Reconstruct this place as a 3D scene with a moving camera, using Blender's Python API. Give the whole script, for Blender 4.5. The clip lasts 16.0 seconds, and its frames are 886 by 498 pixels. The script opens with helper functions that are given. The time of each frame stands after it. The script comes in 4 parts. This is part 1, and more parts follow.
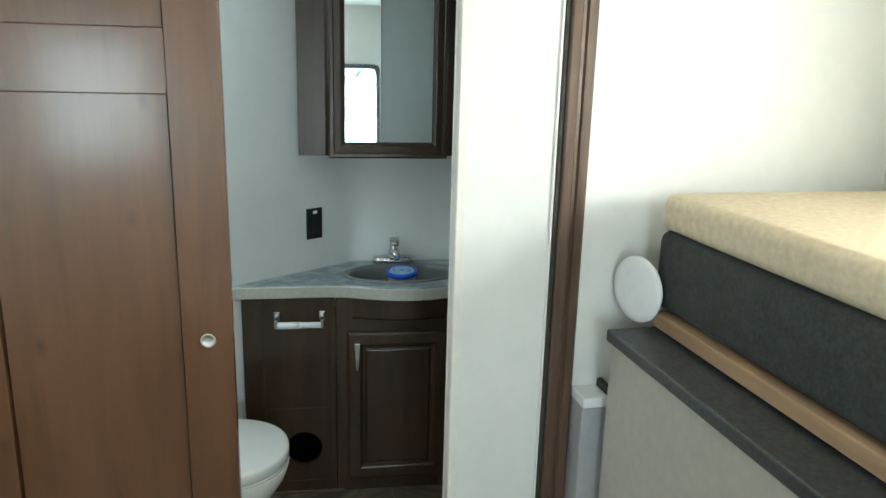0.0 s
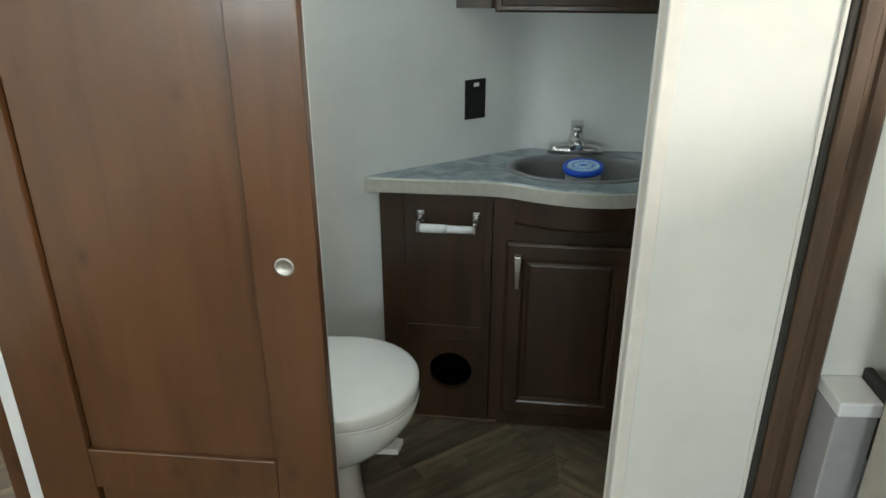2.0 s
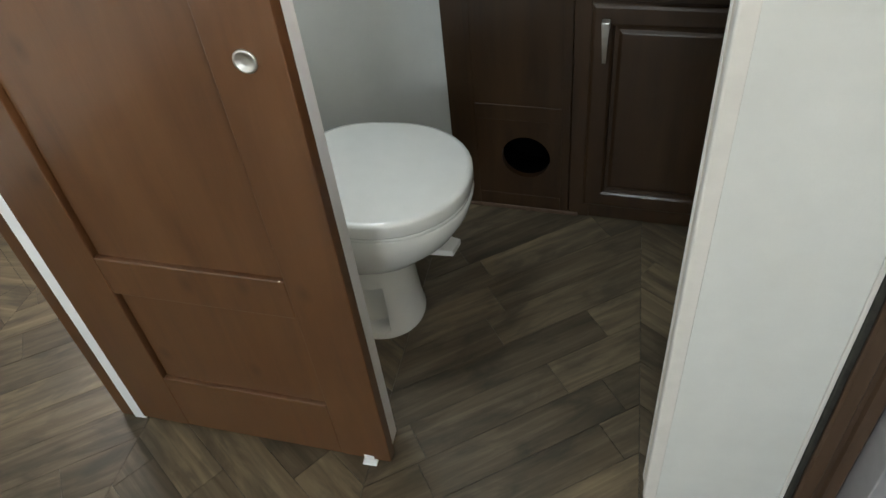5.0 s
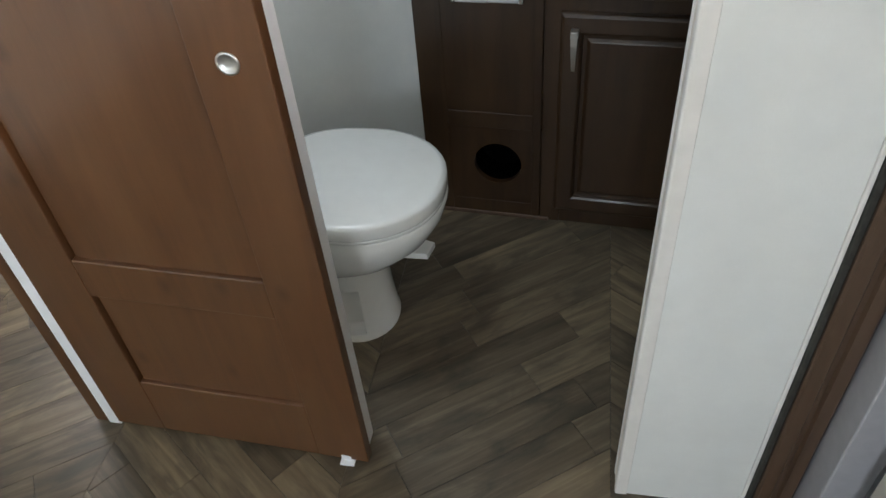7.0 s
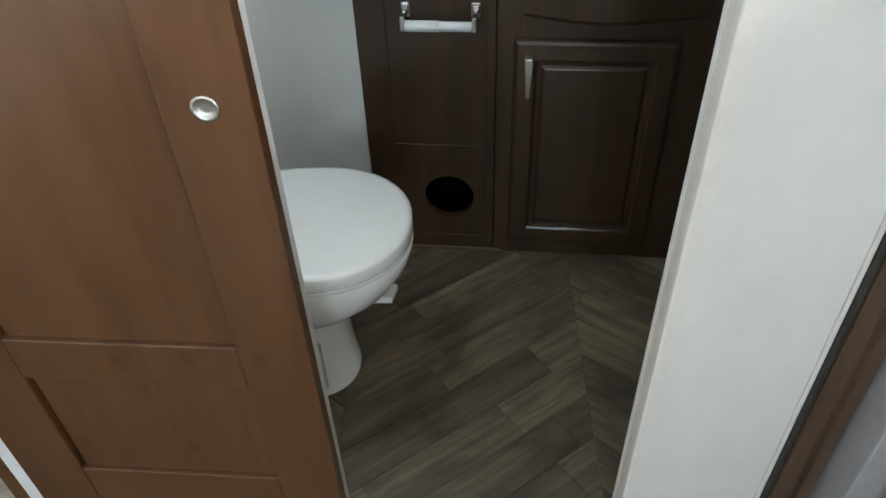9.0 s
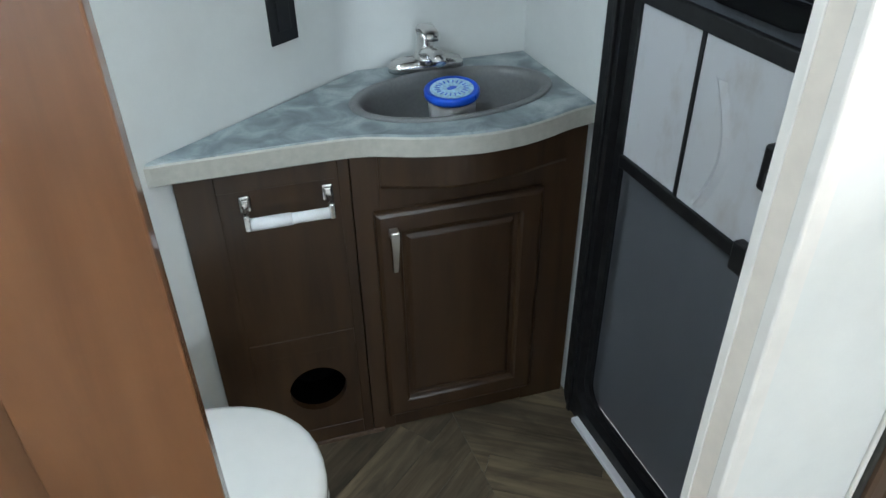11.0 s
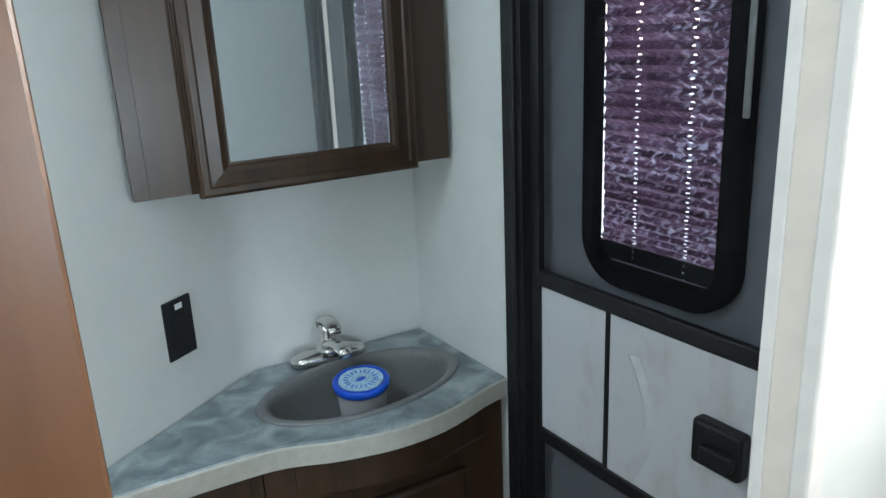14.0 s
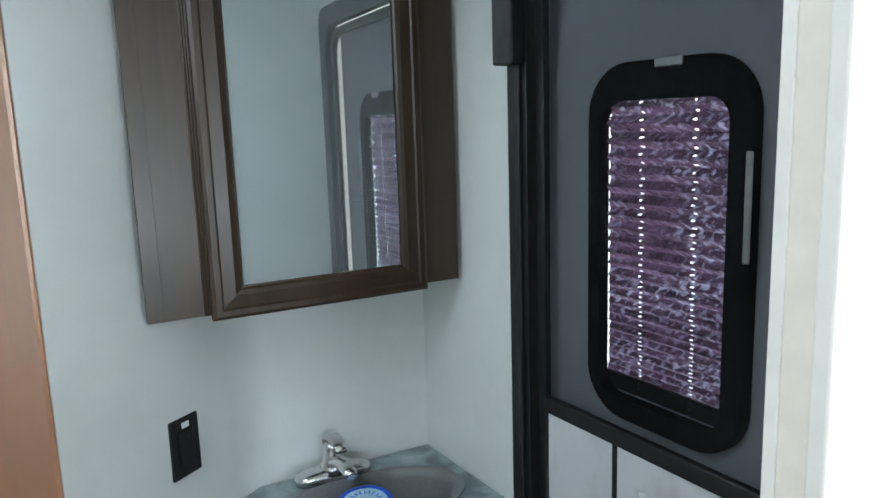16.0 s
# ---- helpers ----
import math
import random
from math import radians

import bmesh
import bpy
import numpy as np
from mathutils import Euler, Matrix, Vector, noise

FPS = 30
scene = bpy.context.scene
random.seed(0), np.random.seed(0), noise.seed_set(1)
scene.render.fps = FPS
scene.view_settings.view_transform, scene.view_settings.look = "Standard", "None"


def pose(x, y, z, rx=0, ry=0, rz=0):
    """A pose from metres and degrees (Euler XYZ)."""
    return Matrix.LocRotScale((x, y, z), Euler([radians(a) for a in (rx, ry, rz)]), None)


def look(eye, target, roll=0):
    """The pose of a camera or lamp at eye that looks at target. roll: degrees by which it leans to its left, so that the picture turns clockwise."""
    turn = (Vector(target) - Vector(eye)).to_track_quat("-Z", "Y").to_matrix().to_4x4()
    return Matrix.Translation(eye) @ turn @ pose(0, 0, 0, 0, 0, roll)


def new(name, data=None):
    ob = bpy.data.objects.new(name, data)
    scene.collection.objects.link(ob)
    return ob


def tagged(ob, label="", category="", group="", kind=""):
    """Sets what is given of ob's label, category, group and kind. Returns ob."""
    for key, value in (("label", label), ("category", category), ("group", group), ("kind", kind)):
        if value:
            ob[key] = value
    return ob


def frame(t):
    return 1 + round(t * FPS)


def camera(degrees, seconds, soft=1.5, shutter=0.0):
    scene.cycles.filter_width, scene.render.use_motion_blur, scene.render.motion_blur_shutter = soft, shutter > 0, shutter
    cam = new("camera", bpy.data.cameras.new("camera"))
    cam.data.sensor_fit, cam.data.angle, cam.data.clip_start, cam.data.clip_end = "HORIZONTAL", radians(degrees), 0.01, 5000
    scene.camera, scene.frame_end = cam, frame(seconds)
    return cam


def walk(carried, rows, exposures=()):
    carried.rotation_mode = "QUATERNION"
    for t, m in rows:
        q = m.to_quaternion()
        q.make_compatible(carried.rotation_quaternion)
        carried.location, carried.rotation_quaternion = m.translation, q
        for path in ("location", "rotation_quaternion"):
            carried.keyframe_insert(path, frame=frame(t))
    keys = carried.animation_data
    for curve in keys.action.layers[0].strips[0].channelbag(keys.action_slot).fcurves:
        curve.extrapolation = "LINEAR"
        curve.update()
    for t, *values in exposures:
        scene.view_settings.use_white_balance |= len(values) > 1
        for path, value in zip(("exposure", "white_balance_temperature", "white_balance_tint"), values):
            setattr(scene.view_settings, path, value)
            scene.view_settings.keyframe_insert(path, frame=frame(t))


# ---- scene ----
cam = camera(62.4, 16.0)
EXPOSURES = [(0.0, -0.84, 6350, 4), (1.0, -0.84, 6450, 5), (2.5, -0.97, 6900, 9), (4.0, -0.83, 6850, 10), (6.5, -0.82, 6450, 16), (9.5, -0.6, 6300, 13), (11.8, -0.2, 6100, 12), (13.0, -0.44, 6150, 11), (16.0, -0.33, 6150, 11)]
PATH = [
    (0, (-0.431, -1.66, 1.586), (0.022, 0.227, 1.104), 1.5),
    (0.5, (-0.375, -1.551, 1.565), (-0.186, 0.370, 1.043), 4.1),
    (1.0, (-0.351, -1.371, 1.568), (-0.240, 0.539, 0.984), 6.5),
    (1.5, (-0.322, -1.213, 1.523), (-0.260, 0.668, 0.844), 2.9),
    (2.0, (-0.265, -1.082, 1.490), (-0.355, 0.739, 0.666), -0.1),
    (2.5, (-0.19, -0.974, 1.485), (-0.461, 0.752, 0.512), -1.9),
    (3, (-0.168, -0.880, 1.455), (-0.512, 0.745, 0.373), -3.0),
    (3.5, (-0.148, -0.79, 1.424), (-0.561, 0.736, 0.198), -4.1),
    (4, (-0.139, -0.77, 1.409), (-0.555, 0.684, 0.112), -6.1),
    (4.2, (-0.137, -0.765, 1.405), (-0.558, 0.663, 0.069), -6.8),
    (6.3, (-0.121, -0.783, 1.4), (-0.491, 0.62, 0.024), -6.8),
    (6.5, (-0.127, -0.787, 1.404), (-0.486, 0.625, 0.033), -6.5),
    (7, (-0.131, -0.807, 1.409), (-0.465, 0.633, 0.062), -5.3),
    (7.5, (-0.128, -0.828, 1.413), (-0.462, 0.641, 0.097), -5.2),
    (8, (-0.13, -0.838, 1.41), (-0.434, 0.649, 0.107), -4.7),
    (8.5, (-0.162, -0.817, 1.39), (-0.385, 0.679, 0.081), -3.3),
    (9, (-0.28, -0.73, 1.379), (-0.357, 0.781, 0.071), -2.3),
    (9.3, (-0.377, -0.683, 1.364), (-0.326, 0.876, 0.112), -4.6),
    (9.6, (-0.414, -0.632, 1.379), (-0.235, 0.944, 0.161), -3.4),
    (11.8, (-0.521, -0.343, 1.45), (0.205, 1.22, 0.436), -1.5),
    (12, (-0.527, -0.343, 1.456), (0.239, 1.233, 0.492), -1.5),
    (12.5, (-0.533, -0.32, 1.481), (0.361, 1.258, 0.639), -1.9),
    (13, (-0.543, -0.306, 1.494), (0.454, 1.269, 0.769), -2.3),
    (13.5, (-0.545, -0.295, 1.507), (0.485, 1.294, 0.865), -2.4),
    (14, (-0.548, -0.291, 1.526), (0.486, 1.321, 0.948), -2.6),
    (14.5, (-0.54, -0.296, 1.539), (0.471, 1.356, 1.039), -2.9),
    (15, (-0.538, -0.293, 1.556), (0.476, 1.369, 1.097), -3.1),
    (15.5, (-0.539, -0.304, 1.566), (0.495, 1.361, 1.169), -2.4),
    (16, (-0.537, -0.303, 1.597), (0.499, 1.372, 1.252), -1.8),
]
walk(cam, [(t, look(eye, target, roll)) for t, eye, target, roll in PATH], EXPOSURES)

# ---- world and light ----
world = bpy.data.worlds.new("sky")
scene.world = world
world.use_nodes = True
wn = world.node_tree
sky = wn.nodes.new("ShaderNodeTexSky")
sky.sky_type = "NISHITA"
sky.sun_disc = False
sky.sun_elevation = radians(26.5)
sky.sun_rotation = radians(54)
bg = wn.nodes["Background"]
bg.inputs["Strength"].default_value = 0.15
wn.links.new(sky.outputs["Color"], bg.inputs["Color"])


def window_light(name, watts, size_x, size_y, m, colour):
    data = bpy.data.lights.new(name, "AREA")
    data.shape, data.size, data.size_y = "RECTANGLE", size_x, size_y
    data.energy, data.color = watts, colour
    ob = new(name, data)
    ob.matrix_world = m
    return ob


# daylight entering by the two rear windows and by the window over the bunk
COOL = (0.80, 0.93, 1.0)
window_light("rear_window_daylight", 21, 0.60, 0.68, look((-1.74, -2.97, 1.35), (-1.74, 0, 1.2)), COOL)
window_light("rear_window_daylight", 38, 0.52, 0.74, look((-0.16, -2.97, 1.20), (-0.16, 0, 1.2)), COOL)
window_light("slide_window_daylight", 60, 1.0, 0.40, look((1.24, -1.30, 1.62), (-1.0, -1.30, 1.35)), (1.0, 0.97, 0.92))
window_light("door_window_daylight", 2.2, 0.274, 0.490, look((0.3505, 0.4575, 1.3855), (0.0, 0.4575, 1.3855)), (0.95, 0.98, 1.0))
# fill lamp added at an unseen living room window to brighten the passage floor
window_light("living_window_daylight", 42, 1.0, 0.60, look((-2.17, 1.25, 1.30), (0.0, 0.9, 0.6)), (1.0, 0.97, 0.92))
# fill lamp added in an unseen roof vent to brighten the toilet corner
window_light("roof_vent_daylight", 11.5, 0.34, 0.34, look((-0.91, 0.38, 2.12), (-0.91, 0.381, 0)), COOL)
sun = new("sun", bpy.data.lights.new("sun", "SUN"))
sun.data.energy, sun.data.angle, sun.data.color = 5.0, radians(0.6), (1.0, 0.95, 0.88)
sun.matrix_world = look((4.26, 3.1, 2.62), (0, 0, 0))


# ---- materials ----
def material(name, base, rough=0.5, metal=0.0, coat=0.0, spec=0.5):
    m = bpy.data.materials.new(name)
    m.use_nodes = True
    b = m.node_tree.nodes["Principled BSDF"]
    b.inputs["Base Color"].default_value = (*base, 1)
    b.inputs["Roughness"].default_value = rough
    b.inputs["Metallic"].default_value = metal
    b.inputs["Coat Weight"].default_value = coat
    b.inputs["Coat Roughness"].default_value = 0.22
    b.inputs["Specular IOR Level"].default_value = spec
    return m


def nodes_of(m):
    return m.node_tree, m.node_tree.nodes["Principled BSDF"]


def coords(nt, scale=(1, 1, 1), turn=(0, 0, 0), random_shift=False):
    tc = nt.nodes.new("ShaderNodeTexCoord")
    mp = nt.nodes.new("ShaderNodeMapping")
    mp.inputs["Scale"].default_value = scale
    mp.inputs["Rotation"].default_value = turn
    nt.links.new(tc.outputs["Object"], mp.inputs["Vector"])
    if random_shift:
        oi = nt.nodes.new("ShaderNodeObjectInfo")
        mul = nt.nodes.new("ShaderNodeMath")
        mul.operation = "MULTIPLY"
        mul.inputs[1].default_value = 37.0
        comb = nt.nodes.new("ShaderNodeCombineXYZ")
        nt.links.new(oi.outputs["Random"], mul.inputs[0])
        for k in range(3):
            nt.links.new(mul.outputs[0], comb.inputs[k])
        nt.links.new(comb.outputs[0], mp.inputs["Location"])
    return mp.outputs["Vector"]


def noise_tex(nt, vec, scale, detail=4.0, rough=0.55, warp=0.0):
    n = nt.nodes.new("ShaderNodeTexNoise")
    n.inputs["Scale"].default_value = scale
    n.inputs["Detail"].default_value = detail
    n.inputs["Roughness"].default_value = rough
    n.inputs["Distortion"].default_value = warp
    nt.links.new(vec, n.inputs["Vector"])
    return n.outputs["Fac"]


def ramp(nt, fac, stops):
    r = nt.nodes.new("ShaderNodeValToRGB")
    el = r.color_ramp.elements
    el[0].position, el[0].color = stops[0][0], (*stops[0][1], 1)
    el[1].position, el[1].color = stops[-1][0], (*stops[-1][1], 1)
    for p, c in stops[1:-1]:
        e = el.new(p)
        e.color = (*c, 1)
    nt.links.new(fac, r.inputs["Fac"])
    return r.outputs["Color"]


def blend(nt, a, b, fac, mode="MIX"):
    x = nt.nodes.new("ShaderNodeMix")
    x.data_type, x.blend_type = "RGBA", mode
    for value, socket in ((a, x.inputs["A"]), (b, x.inputs["B"]), (fac, x.inputs["Factor"])):
        if hasattr(value, "links"):
            nt.links.new(value, socket)
        else:
            socket.default_value = value if isinstance(value, float) else (*value, 1)
    return x.outputs["Result"]


def bump(nt, b, height, strength, distance=0.002):
    n = nt.nodes.new("ShaderNodeBump")
    n.inputs["Strength"].default_value = strength
    n.inputs["Distance"].default_value = distance
    nt.links.new(height, n.inputs["Height"])
    nt.links.new(n.outputs["Normal"], b.inputs["Normal"])


def wood(name, dark, mid, light, rough, coat, grain_scale=(14, 14, 1.1), knots=0.0, shift=False):
    m = material(name, mid, rough, coat=coat)
    nt, b = nodes_of(m)
    vec = coords(nt, grain_scale, random_shift=shift)
    g = noise_tex(nt, vec, 2.4, 6.0, 0.6, 0.6)
    col = ramp(nt, g, [(0.25, dark), (0.5, mid), (0.8, light)])
    broad = noise_tex(nt, coords(nt, (2.2, 2.2, 0.7), random_shift=shift), 1.6, 2.0)
    col = blend(nt, col, dark, ramp(nt, broad, [(0.45, (0, 0, 0)), (0.75, (0.45, 0.45, 0.45))]))
    if knots:
        v = nt.nodes.new("ShaderNodeTexVoronoi")
        v.voronoi_dimensions = "2D"
        v.inputs["Scale"].default_value = 1.0
        nt.links.new(coords(nt, (7.0, 7.0, 4.2), (radians(90), 0, 0)), v.inputs["Vector"])
        k = ramp(nt, v.outputs["Distance"], [(0.01, (knots,) * 3), (0.12, (0, 0, 0))])
        some = ramp(nt, v.outputs["Color"], [(0.60, (0, 0, 0)), (0.72, (1, 1, 1))])
        k = blend(nt, k, some, 1.0, "MULTIPLY")
        col = blend(nt, col, (dark[0] * 0.6, dark[1] * 0.55, dark[2] * 0.5), k)
    nt.links.new(col, b.inputs["Base Color"])
    fine = noise_tex(nt, coords(nt, (90, 90, 5)), 3.0, 3.0)
    bump(nt, b, fine, 0.12, 0.001)
    nt.links.new(ramp(nt, g, [(0.2, (rough * 0.85,) * 3), (0.8, (min(1, rough * 1.2),) * 3)]), b.inputs["Roughness"])
    return m


def wallboard(name, base):
    m = material(name, base, 0.62, spec=0.35)
    nt, b = nodes_of(m)
    cloud = noise_tex(nt, coords(nt), 7.0, 5.0, 0.65)
    low = tuple(c * 0.93 for c in base)
    col = ramp(nt, cloud, [(0.3, low), (0.6, base)])
    weave = noise_tex(nt, coords(nt, (420, 420, 160)), 1.0, 2.0)
    col = blend(nt, col, tuple(c * 0.96 for c in base), ramp(nt, weave, [(0.45, (0, 0, 0)), (0.7, (0.5, 0.5, 0.5))]))
    nt.links.new(col, b.inputs["Base Color"])
    bump(nt, b, weave, 0.10, 0.0006)
    return m


def speckled(name, base, amount, scale, rough, metal=0.0, bumps=0.1, coat=0.0):
    m = material(name, base, rough, metal, coat)
    nt, b = nodes_of(m)
    n = noise_tex(nt, coords(nt), scale, 4.0)
    a = tuple(max(0.0, c * (1 - amount)) for c in base)
    c = tuple(min(1.0, c * (1 + amount)) for c in base)
    nt.links.new(ramp(nt, n, [(0.3, a), (0.7, c)]), b.inputs["Base Color"])
    r = noise_tex(nt, coords(nt), scale * 0.35, 3.0)
    nt.links.new(ramp(nt, r, [(0.3, (rough * 0.85,) * 3), (0.7, (min(1.0, rough * 1.2),) * 3)]), b.inputs["Roughness"])
    if bumps:
        bump(nt, b, noise_tex(nt, coords(nt), scale * 3, 3.0), bumps, 0.0008)
    return m


WALL = wallboard("white_wallboard", (0.74, 0.75, 0.72))
BATH_WALL = wallboard("pale_wallboard", (0.70, 0.72, 0.70))
CEIL = wallboard("ceiling_board", (0.80, 0.80, 0.77))
JAMB = speckled("tan_vinyl_jamb", (0.72, 0.655, 0.575), 0.05, 30, 0.45, bumps=0.05)
TRIM = speckled("cream_vinyl_trim", (0.74, 0.715, 0.67), 0.04, 30, 0.42, bumps=0.05)
DOORWOOD = wood("stained_alder", (0.074, 0.029, 0.0100), (0.108, 0.044, 0.0152), (0.136, 0.059, 0.0215), 0.36, 1.0, (9, 9, 0.9), knots=0.7)
nodes_of(DOORWOOD)[1].inputs["Coat Roughness"].default_value = 0.16
DARKWOOD = wood("dark_stained_wood", (0.018, 0.0080, 0.0027), (0.038, 0.0178, 0.0060), (0.056, 0.0270, 0.0098), 0.40, 0.3, (10, 10, 1.0))
nodes_of(DARKWOOD)[1].inputs["Specular IOR Level"].default_value = 0.45
TRIMWOOD = wood("brown_trim_wood", (0.045, 0.025, 0.014), (0.088, 0.051, 0.030), (0.130, 0.080, 0.050), 0.45, 0.1)
PLYWOOD = wood("raw_plywood", (0.22, 0.13, 0.07), (0.36, 0.23, 0.13), (0.46, 0.31, 0.19), 0.6, 0.0, (14, 1.1, 14))
PORCELAIN = speckled("white_porcelain", (0.80, 0.80, 0.77), 0.02, 20, 0.14, bumps=0.0, coat=0.5)
BLACK = speckled("black_plastic", (0.006, 0.006, 0.007), 0.2, 20, 0.45, bumps=0.0)
BLACKMETAL = speckled("black_painted_aluminium", (0.007, 0.007, 0.008), 0.25, 80, 0.5, 0.0, 0.05)
CHROME = speckled("chrome", (0.66, 0.65, 0.64), 0.03, 40, 0.2, 1.0, 0.0)
NICKEL = speckled("brushed_nickel", (0.66, 0.64, 0.60), 0.03, 30, 0.34, 1.0, 0.0)
BEZEL = speckled("matt_black_bezel", (0.012, 0.012, 0.013), 0.1, 20, 0.65, bumps=0.0)
nodes_of(BEZEL)[1].inputs["Specular IOR Level"].default_value = 0.15
SKIN = speckled("grey_door_skin", (0.34, 0.37, 0.41), 0.04, 25, 0.5, bumps=0.08)
PANEL = speckled("white_sliding_panel", (0.56, 0.57, 0.59), 0.03, 25, 0.35, bumps=0.05)
nt, b = nodes_of(PANEL)
smudge = ramp(nt, noise_tex(nt, coords(nt, (1, 9, 5)), 1.3, 5.0, 0.65), [(0.50, (0, 0, 0)), (0.75, (0.55, 0.55, 0.55))])
nt.links.new(blend(nt, (0.56, 0.57, 0.59), (0.38, 0.33, 0.29), smudge), b.inputs["Base Color"])
SINKGREY = speckled("grey_sink", (0.175, 0.18, 0.18), 0.08, 140, 0.4, bumps=0.05)
WHITEPLASTIC = speckled("white_plastic", (0.80, 0.81, 0.82), 0.03, 30, 0.35, bumps=0.03)
BLUEPLASTIC = speckled("blue_plastic", (0.01, 0.09, 0.62), 0.1, 50, 0.3, bumps=0.03)
PAPER = speckled("printed_label", (0.40, 0.62, 0.85), 0.35, 160, 0.5, bumps=0.0)
MATTRESS = speckled("charcoal_mattress_fabric", (0.035, 0.038, 0.036), 0.35, 120, 0.9, bumps=0.4)
TAN = speckled("tan_mattress_cover", (0.64, 0.54, 0.38), 0.12, 60, 0.85, bumps=0.4)
CREAM = speckled("cream_cabinet_laminate", (0.43, 0.40, 0.345), 0.05, 40, 0.5, bumps=0.05)
SLATE = speckled("dark_laminate_top", (0.05, 0.053, 0.053), 0.4, 90, 0.4, bumps=0.1)
GREYLAM = speckled("grey_laminate", (0.36, 0.355, 0.37), 0.05, 40, 0.5, bumps=0.05)
STEEL = speckled("galvanised_steel", (0.55, 0.57, 0.58), 0.1, 60, 0.35, 1.0, 0.05)
RUBBER = speckled("black_rubber_seal", (0.030, 0.029, 0.023), 0.3, 70, 0.7, bumps=0.2)
# near-black colour stands in for the shade inside the duct hole
DUCT_SHADE = material("duct_shade_black", (0.002, 0.002, 0.002), 0.95, spec=0.0)
# unseen ground, set pale so its reflected sun brightens the door window
EARTH = speckled("pale_unseen_ground", (0.52, 0.51, 0.48), 0.15, 12, 0.9, bumps=0.4)
# metallic below 1 leaves a faint pale diffuse share in the mirror
MIRROR = material("hazy_mirror_metal", (0.84, 0.92, 0.94), 0.02, 0.88)


def counter_material():
    m = material("grey_stone_laminate", (0.3, 0.33, 0.33), 0.3, coat=0.1)
    nt, b = nodes_of(m)
    blot = noise_tex(nt, coords(nt, (1, 1, 1)), 13.0, 3.0, 0.5, 0.9)
    col = ramp(nt, blot, [(0.34, (0.135, 0.172, 0.182)), (0.46, (0.200, 0.247, 0.26)), (0.56, (0.285, 0.34, 0.355)), (0.70, (0.39, 0.44, 0.44))])
    v = nt.nodes.new("ShaderNodeTexVoronoi")
    v.inputs["Scale"].default_value = 16
    nt.links.new(coords(nt, (1, 1.7, 1), (0, 0, 0.6)), v.inputs["Vector"])
    patch = ramp(nt, v.outputs["Distance"], [(0.1, (0.36, 0.36, 0.36)), (0.6, (0.62, 0.62, 0.62))])
    col = blend(nt, col, patch, 0.5, "SOFT_LIGHT")
    fine = noise_tex(nt, coords(nt), 220.0, 3.0)
    col = blend(nt, col, (0.12, 0.14, 0.14), ramp(nt, fine, [(0.52, (0, 0, 0)), (0.75, (0.35, 0.35, 0.35))]))
    nt.links.new(col, b.inputs["Base Color"])
    return m


def plank_material(name="grey_brown_plank", joined=False):
    m = material(name, (0.16, 0.125, 0.09), 0.42, spec=0.4)
    nt, b = nodes_of(m)
    vec = coords(nt, (1.6, 26, 10), random_shift=True)
    g = noise_tex(nt, vec, 1.7, 6.0, 0.62, 0.8)
    col = ramp(nt, g, [(0.25, (0.090, 0.066, 0.043)), (0.5, (0.175, 0.132, 0.088)), (0.78, (0.29, 0.225, 0.155))])
    cloud = noise_tex(nt, coords(nt, (3.0, 9, 4), random_shift=True), 2.0, 4.0, 0.6, 0.5)
    col = blend(nt, col, (0.06, 0.05, 0.038), ramp(nt, cloud, [(0.44, (0, 0, 0)), (0.66, (0.72, 0.72, 0.72))]))
    oi = nt.nodes.new("ShaderNodeObjectInfo")
    lot = nt.nodes.new("ShaderNodeNewGeometry").outputs["Random Per Island"] if joined else oi.outputs["Random"]
    tone = ramp(nt, lot, [(0.0, (0.49, 0.49, 0.46)), (0.5, (0.70, 0.70, 0.66)), (1.0, (1.06, 1.05, 0.96))])
    col = blend(nt, col, tone, 1.0, "MULTIPLY")
    nt.links.new(col, b.inputs["Base Color"])
    nt.links.new(ramp(nt, g, [(0.2, (0.5, 0.5, 0.5)), (0.8, (0.34, 0.34, 0.34))]), b.inputs["Roughness"])
    bump(nt, b, g, 0.15, 0.0008)
    return m


def screen_material():
    m = bpy.data.materials.new("insect_screen")
    m.use_nodes = True
    nt = m.node_tree
    out = nt.nodes["Material Output"]
    b = nt.nodes["Principled BSDF"]
    b.inputs["Base Color"].default_value = (0.012, 0.013, 0.014, 1)
    b.inputs["Roughness"].default_value = 0.6
    b.inputs["Specular IOR Level"].default_value = 0.0
    clear = nt.nodes.new("ShaderNodeBsdfTransparent")
    mix = nt.nodes.new("ShaderNodeMixShader")
    mix.inputs["Fac"].default_value = 0.24
    nt.links.new(clear.outputs[0], mix.inputs[1])
    nt.links.new(b.outputs[0], mix.inputs[2])
    nt.links.new(mix.outputs[0], out.inputs["Surface"])
    return m


